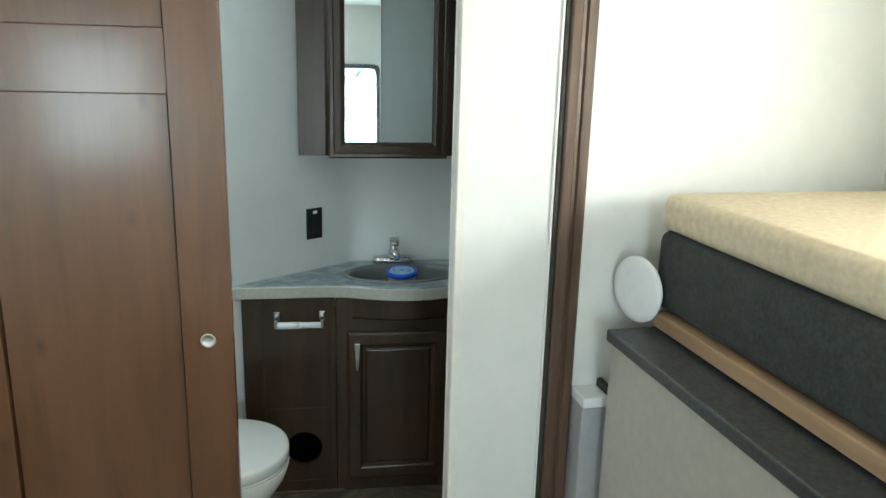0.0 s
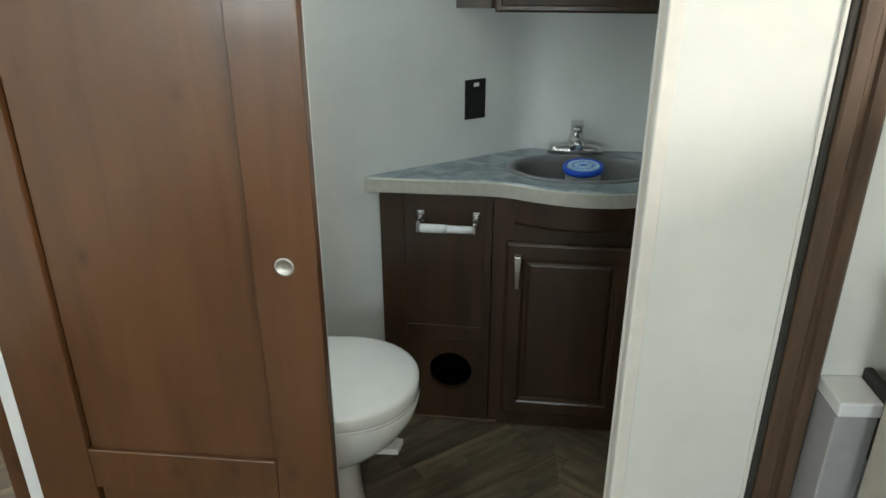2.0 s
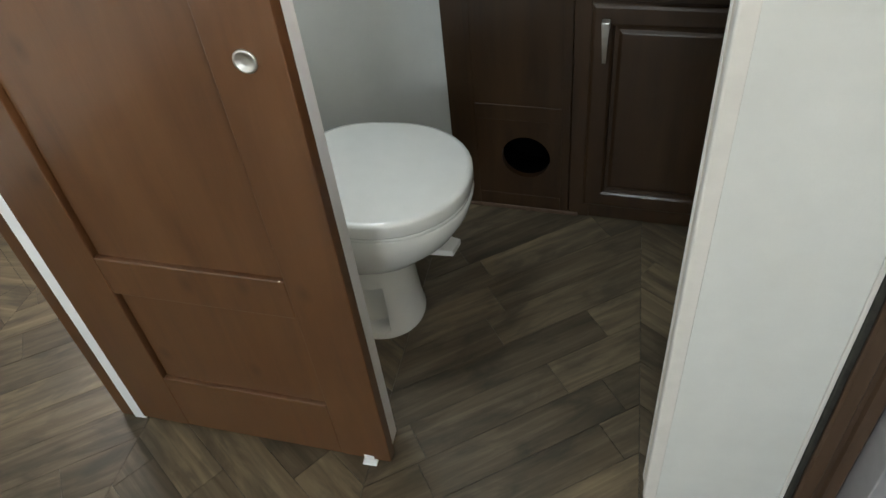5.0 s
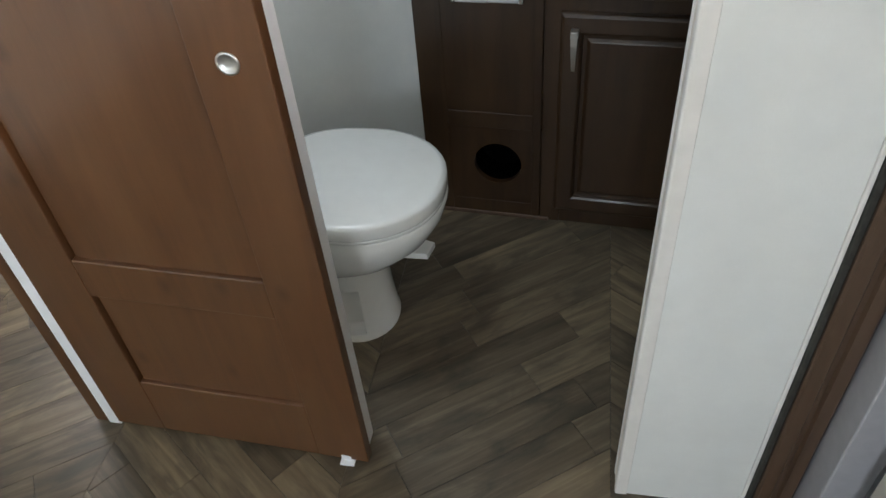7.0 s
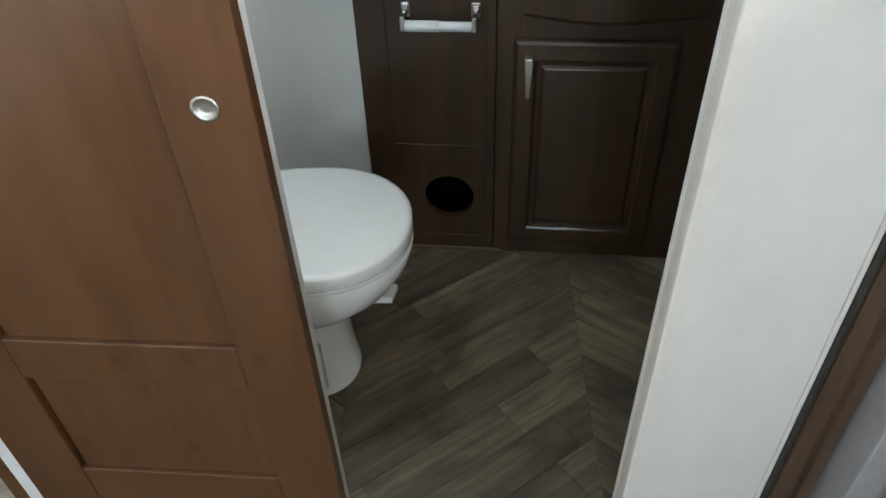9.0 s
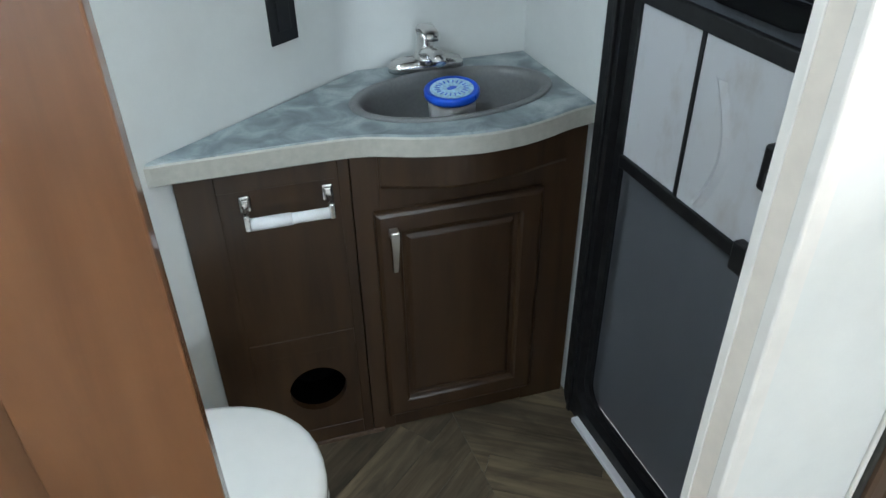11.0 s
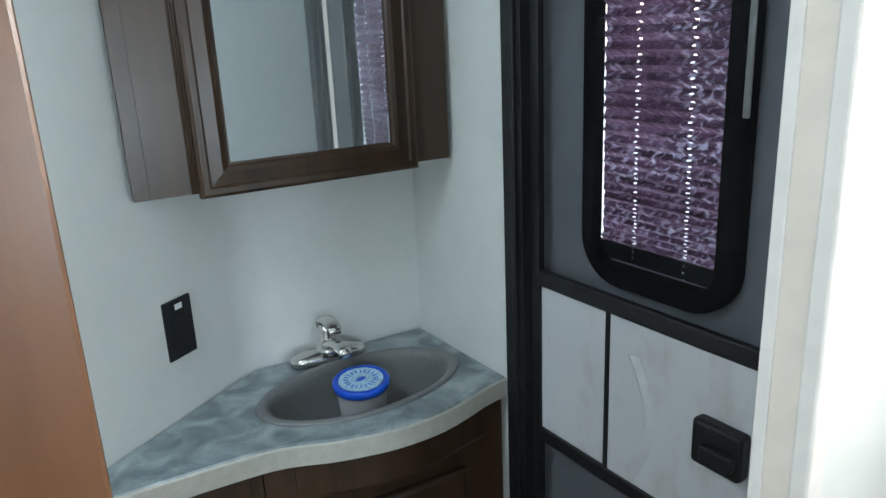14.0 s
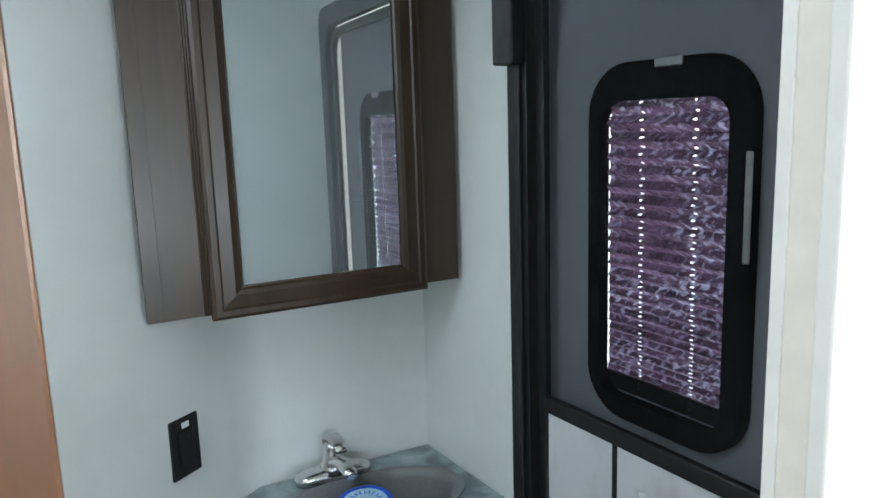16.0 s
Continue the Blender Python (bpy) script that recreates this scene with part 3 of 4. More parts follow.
# ---- vanity ----
def raised_front(w, h, t=0.019, rim=0.052):
    """A raised-panel door leaf, lower left front corner at the origin, facing -y."""
    bm = bmesh.new()
    steps = ((0, 0.007), (0.003, 0.003), (0.010, 0.0), (rim - 0.006, 0.0), (rim, 0.003), (rim + 0.003, 0.010), (rim + 0.012, 0.011), (rim + 0.019, 0.007), (rim + 0.022, 0.0062))
    rings = []
    back = [bm.verts.new((x, t, z)) for x, z in ((0, 0), (w, 0), (w, h), (0, h))]
    rings.append(back)
    for inset, y in steps:
        rings.append([bm.verts.new((x, y, z)) for x, z in ((inset, inset), (w - inset, inset), (w - inset, h - inset), (inset, h - inset))])
    for a, b in zip(rings, rings[1:]):
        for k in range(4):
            bm.faces.new((a[k], a[(k + 1) % 4], b[(k + 1) % 4], b[k]))
    bm.faces.new(rings[-1])
    bm.faces.new(back[::-1])
    return bm


def moved(bm, x=0, y=0, z=0):
    bm.transform(Matrix.Translation((x, y, z)))
    return bm


def vanity():
    root = empty("vanity_cabinet", pose(CHIN[0], CHIN[1], 0, 0, 0, -4.66), "dark brown wooden vanity cabinet with a raised-panel door", "cabinet")
    w = 0.838
    # side panel with a round duct hole
    bm = bmesh.new()
    hx, hz, hr, pw, ph = 0.207, 0.186, 0.067, 0.327, 0.779
    n = 32
    ring = [(hx + hr * math.cos(2 * math.pi * i / n), hz + hr * math.sin(2 * math.pi * i / n)) for i in range(n)]

    def to_edge(x, z):
        dx, dz = x - hx, z - hz
        k = min((c for c in ((pw - hx) / dx if dx > 1e-9 else 9e9, -hx / dx if dx < -1e-9 else 9e9, (0.40 - hz) / dz if dz > 1e-9 else 9e9, -hz / dz if dz < -1e-9 else 9e9)))
        return hx + dx * k, hz + dz * k
    for k in range(n):
        a, b = ring[k], ring[(k + 1) % n]
        c, d = to_edge(*b), to_edge(*a)
        bm.faces.new([bm.verts.new((x, 0, z)) for x, z in (a, b, c, d)])
        bm.faces.new([bm.verts.new(v) for v in ((a[0], 0, a[1]), (b[0], 0, b[1]), (b[0], 0.018, b[1]), (a[0], 0.018, a[1]))])
    for cx, cz in ((0, 0), (pw, 0), (pw, 0.40), (0, 0.40)):
        near = sorted({to_edge(*r) for r in ring}, key=lambda q: (q[0] - cx) ** 2 + (q[1] - cz) ** 2)[:2]
        bm.faces.new([bm.verts.new((x, 0, z)) for x, z in ((cx, cz), *near)])
    add_box(bm, 0, pw, 0, 0.018, 0.40, ph)
    part("front_panel", bm, DARKWOOD, root)
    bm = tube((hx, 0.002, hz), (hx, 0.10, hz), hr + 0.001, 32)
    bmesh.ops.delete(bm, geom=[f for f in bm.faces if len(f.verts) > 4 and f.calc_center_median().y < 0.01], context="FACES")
    part("duct", bm, DUCT_SHADE, root, "round duct opening, its inner shade painted black")
    part("stile", box(pw + 0.002, 0.384, 0, 0.02, 0.0, ph, 0.001), DARKWOOD, root)
    part("stile", box(0.722, w, 0, 0.02, 0.0, ph, 0.001), DARKWOOD, root)
    part("top_rail", box(0.384, 0.722, 0, 0.02, 0.632, ph), DARKWOOD, root)
    part("bottom_rail", box(0.384, 0.722, 0.004, 0.02, 0.0, 0.070), DARKWOOD, root)
    # bowed apron that follows the wave of the countertop
    face = [(0.388 + 0.404 * k / 24, -0.004 - 0.044 * math.sin(math.pi * (k / 24) ** 0.9) ** 1.3) for k in range(25)]
    bm = bmesh.new()
    rows = [[bm.verts.new((u, y + o, z)) for u, y in face] for o, z in ((0.0, ph), (0.0, 0.706), (0.003, 0.698), (0.009, 0.695))]
    rows.append([bm.verts.new((u, 0.0, 0.695)) for u, y in face])
    rows.append([bm.verts.new((u, 0.0, ph)) for u, y in face])
    for a, b in zip(rows, rows[1:] + rows[:1]):
        for k in range(24):
            bm.faces.new((a[k], a[k + 1], b[k + 1], b[k]))
    for k in (0, 24):
        bm.faces.new([r[k] for r in rows])
    part("apron", bm, DARKWOOD, root, "bowed wooden apron under the countertop")
    # shallow frame strips on the side panel
    for name, u0, u1, za, zb in (("frame_stile", 0.0, 0.072, 0.0, ph), ("frame_stile", 0.304, pw, 0.0, ph), ("frame_rail", 0.072, 0.304, 0.0, 0.055), ("frame_rail", 0.072, 0.304, 0.305, 0.352), ("frame_rail", 0.072, 0.304, 0.738, ph)):
        part(name, box(u0 + 0.0004, u1 - 0.0004, -0.0022, -0.0002, za, zb, 0.0008, 1), DARKWOOD, root)
    door = part("door", moved(raised_front(0.372, 0.592), 0.369, -0.019, 0.055), DARKWOOD, root)
    bm = bmesh.new()
    add_box(bm, 0.3945, 0.4135, -0.043, -0.019, 0.594, 0.613, 0.003)
    add_box(bm, 0.400, 0.408, -0.028, -0.019, 0.506, 0.515, 0.002)
    bow = [(0.0105, -0.0405, 0.613), (0.0100, -0.0430, 0.600), (0.0085, -0.0420, 0.575), (0.0070, -0.0390, 0.548), (0.0058, -0.0345, 0.524), (0.0050, -0.0300, 0.505)]
    rings = [[bm.verts.new((0.404 + sx * w, y + o, z)) for sx, o in ((-1, 0), (1, 0), (1, 0.006), (-1, 0.006))] for w, y, z in ((w * 0.85, y, z) for w, y, z in bow)]
    for a, b in zip(rings, rings[1:]):
        for k in range(4):
            bm.faces.new((a[k], a[(k + 1) % 4], b[(k + 1) % 4], b[k]))
    bm.faces.new(rings[0])
    bm.faces.new(rings[-1])
    part("handle", bm, NICKEL, door, "brushed nickel tapered handle")
    part("base_moulding", box(0.012, 0.355, -0.007, -0.0005, 0.0, 0.012, 0.002), TRIMWOOD, root, "thin brown base moulding")
    part("side", box(0, 0.016, 0.018, 0.022, 0.0, ph), DARKWOOD, root)
    part("interior", box(0.02, w - 0.02, 0.12, 0.13, 0.0, 0.70), DARKWOOD, root)
    return root


vanity()


def paper_holder():
    root = empty("paper_holder", pose(CHIN[0], CHIN[1], 0.014, 0, 0, -4.66), "chrome paper holder with an empty white roller on the vanity front", "paper holder")
    for u in (0.121, 0.281):
        bm = bmesh.new()
        add_box(bm, u - 0.011, u + 0.011, -0.008, 0.0, 0.680, 0.716, 0.003)
        add_box(bm, u - 0.008, u + 0.008, -0.014, -0.006, 0.692, 0.712, 0.003)
        part("post", bm, CHROME, root)
        bm = bmesh.new()
        add_box(bm, u - 0.006, u + 0.006, -0.056, -0.010, 0.690, 0.703, 0.002)
        add_box(bm, u - 0.006, u + 0.006, -0.062, -0.046, 0.668, 0.703, 0.003)
        part("arm", bm, CHROME, root)
    bm = bmesh.new()
    add_tube(bm, (0.127, -0.054, 0.680), (0.203, -0.054, 0.680), 0.0125, 20)
    add_tube(bm, (0.199, -0.054, 0.680), (0.275, -0.054, 0.680), 0.0110, 20)
    part("roller", bm, WHITEPLASTIC, root, "white plastic spring roller", True)


paper_holder()


def smooth_line(points, k=6):
    """A Catmull-Rom curve through plan points."""
    out = []
    for i in range(len(points) - 1):
        p = [Vector(points[max(0, min(len(points) - 1, j))]) for j in (i - 1, i, i + 1, i + 2)]
        for s in range(k):
            t = s / k
            q = 0.5 * (2 * p[1] + (p[2] - p[0]) * t + (2 * p[0] - 5 * p[1] + 4 * p[2] - p[3]) * t * t + (3 * p[1] - p[0] - 3 * p[2] + p[3]) * t ** 3)
            out.append((q.x, q.y))
    out.append(tuple(points[-1]))
    return out


TOPZ = 0.826
SINK_C, SINK_A, SINK_B = (0.043, 0.963), 0.211, 0.123


def countertop():
    root = empty("countertop", pose(0, 0, 0), "grey mottled laminate countertop with a wavy front edge", "countertop")
    front = smooth_line([(-0.545, 0.872), (-0.40, 0.862), (-0.27, 0.853), (-0.183, 0.840), (-0.089, 0.799), (0.012, 0.772), (0.10, 0.768), (0.17, 0.780), (0.24, 0.800), (EXT - 0.002, 0.809)])
    tip = [(-0.560, 0.871), (-0.574, 0.872), (-0.583, 0.875), (-0.580, 0.879), (-0.566, 0.889)]
    back = [(EXT - 0.002, CORNER[1] - 0.003), (BEND[0] + 0.002, BEND[1] - 0.005)]
    outer = front + back + tip[::-1]
    n = 96
    c = Vector(SINK_C)

    def reach(a):
        d = Vector((math.cos(a), math.sin(a)))
        best = 9.0
        for i in range(len(outer)):
            p, q = Vector(outer[i]), Vector(outer[(i + 1) % len(outer)])
            e = q - p
            det = d.x * -e.y + e.x * d.y
            if abs(det) < 1e-12:
                continue
            r = p - c
            s = (r.x * -e.y + e.x * r.y) / det
            u = (d.x * r.y - d.y * r.x) / det
            if s > 0 and -1e-6 <= u <= 1 + 1e-6:
                best = min(best, s)
        return best
    # directions to every corner of the outline, so that the edge keeps its shape
    angles = sorted({round(math.atan2(y - c.y, x - c.x), 5) for x, y in outer} | {round(-math.pi + 2 * math.pi * i / n, 5) for i in range(n)})
    bm = bmesh.new()
    rings = [[], [], [], [], []]
    for a in angles:
        s = reach(a)
        ca, sa = math.cos(a), math.sin(a)
        k = 1 / math.sqrt((ca / SINK_A) ** 2 + (sa / SINK_B) ** 2)
        for ring, rad, z in zip(rings, (k, s - 0.004, s, s, k), (TOPZ, TOPZ, TOPZ - 0.004, TOPZ - 0.046, TOPZ - 0.046)):
            ring.append(bm.verts.new((c.x + rad * ca, c.y + rad * sa, z)))
    m = len(angles)
    for k in range(5):
        a, b = rings[k], rings[(k + 1) % 5]
        for i in range(m):
            bm.faces.new((a[i], a[(i + 1) % m], b[(i + 1) % m], b[i]))
    part("slab", bm, COUNTER, root)
    # lighter edge band bent round the wavy front
    bm = bmesh.new()
    line = tip[::-1] + front
    rows = []
    for i, (x, y) in enumerate(line):
        a, b = Vector(line[max(0, i - 1)]), Vector(line[min(len(line) - 1, i + 1)])
        d = (b - a).normalized()
        n = Vector((d.y, -d.x))
        rows.append([bm.verts.new((x + n.x * o, y + n.y * o, z)) for o, z in ((0.0002, TOPZ - 0.0035), (0.003, TOPZ - 0.007), (0.003, TOPZ - 0.044), (0.0002, TOPZ - 0.0465))])
    for p, q in zip(rows, rows[1:]):
        for k in range(3):
            bm.faces.new((p[k], q[k], q[k + 1], p[k + 1]))
    part("edge_band", bm, EDGEBAND, root, "pale cream edge band")
    return root


countertop()


def basin():
    root = empty("sink_basin", pose(SINK_C[0], SINK_C[1], TOPZ), "grey oval drop-in sink basin", "sink")
    prof = [(1.055, 0.0), (1.065, 0.004), (1.05, 0.0075), (0.99, 0.0080), (0.955, 0.003), (0.93, -0.012), (0.88, -0.06), (0.78, -0.105), (0.58, -0.128), (0.30, -0.135), (0.12, -0.137)]
    bm = bmesh.new()
    n = 64
    rings = [[bm.verts.new((SINK_A * r * math.cos(2 * math.pi * i / n), SINK_B * r * math.sin(2 * math.pi * i / n), z)) for i in range(n)] for r, z in prof]
    for a, b in zip(rings, rings[1:]):
        for i in range(n):
            bm.faces.new((a[i], a[(i + 1) % n], b[(i + 1) % n], b[i]))
    bm.faces.new(rings[-1])
    part("bowl", bm, SINKGREY, root, "", True)
    part("drain", moved(lathe([(0.022, 0.0), (0.022, 0.003), (0.016, 0.004), (0.010, 0.001)], 24), 0, 0, -0.137), CHROME, root, "chrome drain", True)


basin()


def tub_box():
    root = empty("plastic_tub", pose(0.046, 0.972, 0.722, 3, -3, 10) @ Matrix.Diagonal((1.06, 1.06, 1.06, 1.0)), "white plastic tub with a blue printed lid in the sink", "tub")
    part("body", lathe([(0.040, 0.0), (0.043, 0.003), (0.050, 0.098), (0.052, 0.102)], 36), WHITEPLASTIC, root, "", True)
    lid = part("lid", lathe([(0.054, 0.094), (0.056, 0.098), (0.056, 0.108), (0.053, 0.111), (0.047, 0.111), (0.046, 0.109)], 36), BLUEPLASTIC, root, "blue lid", True)
    part("label", lathe([(0.044, 0.1088), (0.044, 0.1100), (0.002, 0.1100)], 36), PAPER, lid, "pale blue printed label")
    bm = lathe([(0.011, 0.1101), (0.011, 0.1106), (0.002, 0.1106)], 20, 1.0, 0.6)
    part("print_mark", bm, BLUEPLASTIC, lid)
    for k in range(20):
        a = 2 * math.pi * k / 20
        bm = box(0.024, 0.034, -0.0012, 0.0012, 0.1101, 0.1106)
        bm.transform(Matrix.Rotation(a, 4, "Z"))
        part("print_bar", bm, BLUEPLASTIC, lid)


tub_box()


def faucet():
    root = empty("faucet", pose(0.036, 1.112, TOPZ + 0.006, 0, 0, -5) @ Matrix.Diagonal((1.15, 1.05, 1.2, 1.0)), "chrome single-lever bathroom tap behind the sink", "tap")
    out = rounded(0.150, 0.048, 0.023, 6)
    part("base", loft([(out, 0.0), (out, 0.010), (shifted(out, 0, 0.93), 0.017), (shifted(out, 0, 0.60), 0.022)]), CHROME, root, "", True)
    part("body", lathe([(0.030, 0.012), (0.024, 0.024), (0.0175, 0.042), (0.0150, 0.060), (0.0145, 0.068)], 24), CHROME, root, "", True)
    bm = bmesh.new()
    rings = []
    for i in range(11):
        t = i / 10
        c = Vector((0.0, -0.010 - 0.105 * t, 0.030 + 0.030 * math.sin(math.pi * min(1, t * 0.62)) - 0.012 * t))
        w, h = 0.017 - 0.004 * t, 0.013 - 0.004 * t
        rings.append([bm.verts.new((c.x + w * math.cos(a), c.y, c.z + h * math.sin(a))) for a in (2 * math.pi * k / 14 for k in range(14))])
    for a, b in zip(rings, rings[1:]):
        for k in range(14):
            bm.faces.new((a[k], a[(k + 1) % 14], b[(k + 1) % 14], b[k]))
    bm.faces.new(rings[0])
    bm.faces.new(rings[-1])
    part("spout", bm, CHROME, root, "", True)
    # flat lever: a hooked blade on top of the body
    bm = bmesh.new()
    line = [(0.018, 0.060, 0.0125), (0.016, 0.072, 0.0150), (0.004, 0.080, 0.0155), (-0.020, 0.0825, 0.0150), (-0.044, 0.0815, 0.0140), (-0.058, 0.0775, 0.0125), (-0.063, 0.0715, 0.0110)]
    rings = [[bm.verts.new((sx * w, y, z + o)) for sx, o in ((-1, 0.0), (-0.8, 0.003), (0.8, 0.003), (1, 0.0), (0.9, -0.004), (-0.9, -0.004))] for y, z, w in line]
    for a, b in zip(rings, rings[1:]):
        for k in range(6):
            bm.faces.new((a[k], a[(k + 1) % 6], b[(k + 1) % 6], b[k]))
    bm.faces.new(rings[0])
    bm.faces.new(rings[-1])
    part("lever", bm, CHROME, root, "", True)


faucet()


def wall_socket():
    d = (Vector(BEND) - Vector((CHIN[0] - 0.012, 0.897))).normalized()
    ang = math.degrees(math.atan2(d.y, d.x))
    base = Vector((CHIN[0] - 0.012, 0.897)) + d * 0.332
    root = empty("wall_socket", pose(base.x, base.y, 1.003, 0, 0, ang), "black wall socket plate above the countertop", "socket")
    part("plate", box(-0.0355, 0.0355, -0.006, -0.0005, -0.0585, 0.0585, 0.002), BLACK, root)
    part("insert", box(-0.017, 0.017, -0.009, -0.006, -0.034, 0.034, 0.0015), BLACK, root)
    part("status_label", box(-0.007, 0.011, -0.0068, -0.006, 0.038, 0.049), WHITEPLASTIC, root, "small white sticker")
    for z in (-0.020, 0.014):
        for u in (-0.006, 0.006):
            part("slot", box(u - 0.001, u + 0.001, -0.0095, -0.0088, z, z + 0.008), RUBBER, root)


wall_socket()


# ---- mirror cabinet ----
def mirror_cabinet():
    root = empty("mirror_cabinet", pose(-0.331, 1.000, 1.268, 0, 0, -3.0), "dark brown wall cabinet with a framed mirror door", "cabinet")
    w, h = 0.610, 0.72
    part("carcass", box(0.030, w, 0.018, 0.075, 0.004, h), DARKWOOD, root)
    part("stile", box(0.0, 0.027, 0.0, 0.018, 0.0, h, 0.0003, 1), DARKWOOD, root)
    part("stile_panel", box(0.0271, 0.110, 0.0004, 0.018, 0.0, h, 0.0003, 1), DARKWOOD, root)
    part("stile", box(0.530, w + 0.008, 0.0, 0.018, 0.0, h, 0.0015), DARKWOOD, root)
    part("bottom_rail", box(0.110, 0.530, 0.001, 0.018, 0.0, 0.06), DARKWOOD, root)
    d = part("mirror_door", moved(mirror_frame(0.428, h + 0.010, 0.060), 0.107, -0.020, -0.008), DARKWOOD, root)
    bm = box(-0.156, 0.156, -0.0015, 0.0015, 0.050, h - 0.056)
    bm.transform(Matrix.Translation((0.321, -0.012, 0)))
    part("mirror", bm, MIRROR, d, "clear mirror glass")
    for u in (0.0975, 0.1020, 0.1065):
        part("bead", tube((u, -0.0005, 0.0), (u, -0.0005, h), 0.0024, 8), DARKWOOD, root)


def mirror_frame(w, h, rim):
    """A moulded picture-frame door round an opening, lower left at the origin, facing -y."""
    bm = bmesh.new()
    rings = []
    for inset, y in ((0, 0.020), (0, 0.004), (0.006, 0.0), (0.016, 0.0), (0.020, 0.003), (rim - 0.018, 0.001), (rim - 0.010, 0.003), (rim - 0.006, 0.007), (rim, 0.0075), (rim, 0.020)):
        rings.append([bm.verts.new((x, y, z)) for x, z in ((inset, inset), (w - inset, inset), (w - inset, h - inset), (inset, h - inset))])
    rings.append(rings[0])
    for a, b in zip(rings, rings[1:]):
        for k in range(4):
            bm.faces.new((a[k], a[(k + 1) % 4], b[(k + 1) % 4], b[k]))
    return bm


mirror_cabinet()


# ---- entry door with its inner screen door ----
def swing(bm):
    """From a local plan (x along the wall towards the bath's back, y up, z into the room) to the outer wall."""
    m = Matrix(((0, 0, -1, 0), (1, 0, 0, 0), (0, 1, 0, 0), (0, 0, 0, 1)))
    bm.transform(m)
    return bm


def entry_door():
    frame_root = empty("door_frame", pose(EXT, 0, 0), "black aluminium frame of the entry door", "door frame", "", "structure")
    oc = ((DOOR_Y0 + DOOR_Y1) / 2, DOOR_TOP / 2)
    w, h = DOOR_Y1 - DOOR_Y0, DOOR_TOP
    outer = [(x + oc[0], y + oc[1]) for x, y in rounded(w + 0.03, h + 0.02, 0.05)]
    inner = [(x + oc[0], y + oc[1]) for x, y in rounded(w - 0.085, h - 0.10, 0.075)]
    part("frame_ring", swing(ring_plate(outer, inner, 0.022, 0.004)), BLACKMETAL, frame_root)
    part("jamb_ridge", box(-0.030, -0.022, DOOR_Y1 - 0.030, DOOR_Y1 - 0.018, 0.0, 1.69, 0.002), BLACKMETAL, frame_root)
    part("corner_cover", box(-0.052, -0.022, DOOR_Y1 - 0.040, DOOR_Y1 + 0.017, 1.690, DOOR_TOP, 0.004), BLACKMETAL, frame_root)
    part("threshold", box(-0.040, 0.05, DOOR_Y0 + 0.02, DOOR_Y1 - 0.062, 0.0, 0.014, 0.003), WHITEPLASTIC, frame_root, "pale threshold strip")

    DX = EXT + 0.019
    leaf = empty("entry_door", pose(DX, 0, 0), "grey entry door with a black framed window, shut", "door", "", "structure")
    y0, y1, z0, z1 = DOOR_Y0 + 0.035, DOOR_Y1 - 0.035, 0.04, DOOR_TOP - 0.04
    wy, wz = 0.450, 1.388
    oy0, oy1, oz0, oz1 = wy - 0.131, wy + 0.146, wz - 0.250, wz + 0.245
    for a in ((y0, oy0, z0, z1), (oy1, y1, z0, z1), (oy0, oy1, z0, oz0), (oy0, oy1, oz1, z1)):
        part("skin", box(0.012, 0.032, a[0], a[1], a[2], a[3]), SKIN, leaf)
    bezel_o = [(x + wy, y + wz) for x, y in rounded(0.308, 0.578, 0.082, 10)]
    bezel_i = [(x + wy + 0.003, y + wz - 0.010) for x, y in rounded(0.2435, 0.482, 0.034, 10)]
    b = part("window_bezel", moved(swing(ring_plate(bezel_o, bezel_i, 0.022, 0.006)), 0.012), BEZEL, leaf, "black rounded window bezel")
    pane = part("pane", box(0.0255, 0.029, oy0, oy1, oz0, oz1), GLASS, leaf)
    pane.visible_shadow = False
    part("bezel_grip", box(-0.0135, -0.009, wy - 0.1575, wy - 0.1475, 1.396, 1.546, 0.002), STEEL, leaf, "grey grip strip")
    part("bezel_clip", box(-0.0135, -0.009, wy - 0.0395, wy + 0.0105, 1.664, 1.678, 0.002), STEEL, leaf, "grey clip")

    # pleated shade hung in the window, with cord holes that let the daylight through
    # pleats, bunched towards the bottom, crumpled between the folds
    y_a, y_b = wy - 0.1195, wy + 0.1300
    s0, s1 = wz - 0.222, wz + 0.236
    cords = (0.506, 0.404)
    cuts = sorted([c + s for c in cords for s in (-0.0030, 0.0030)] + [y_a + (y_b - y_a) * k / 36 for k in range(37) if all(abs(y_a + (y_b - y_a) * k / 36 - c) > 0.005 for c in cords)])
    edges, count = [0.0], 25
    for p in range(count):
        edges.append(edges[-1] + 0.010 + 0.017 * (p / count) ** 1.2)
    edges = [s0 + (s1 - s0) * e / edges[-1] for e in edges]
    levels = (0.0, 0.10, 0.20, 0.35, 0.5, 0.65, 0.75, 0.88, 1.0)
    bm = bmesh.new()

    def cloth(y, za, pitch, f):
        depth = 0.62 * pitch * (1 - abs(2 * f - 1))
        rumple = 0.0030 * noise.noise((y * 75, (za + f * pitch) * 120, 0.0)) + 0.0024 * noise.noise((y * 170, (za + f * pitch) * 210, 3.0))
        rag = 0.52 * pitch * (1 - abs(2 * f - 1)) if y == y_b else 0.0
        return bm.verts.new((min(0.024, 0.0205 - depth + rumple), y - rag, za + f * pitch))
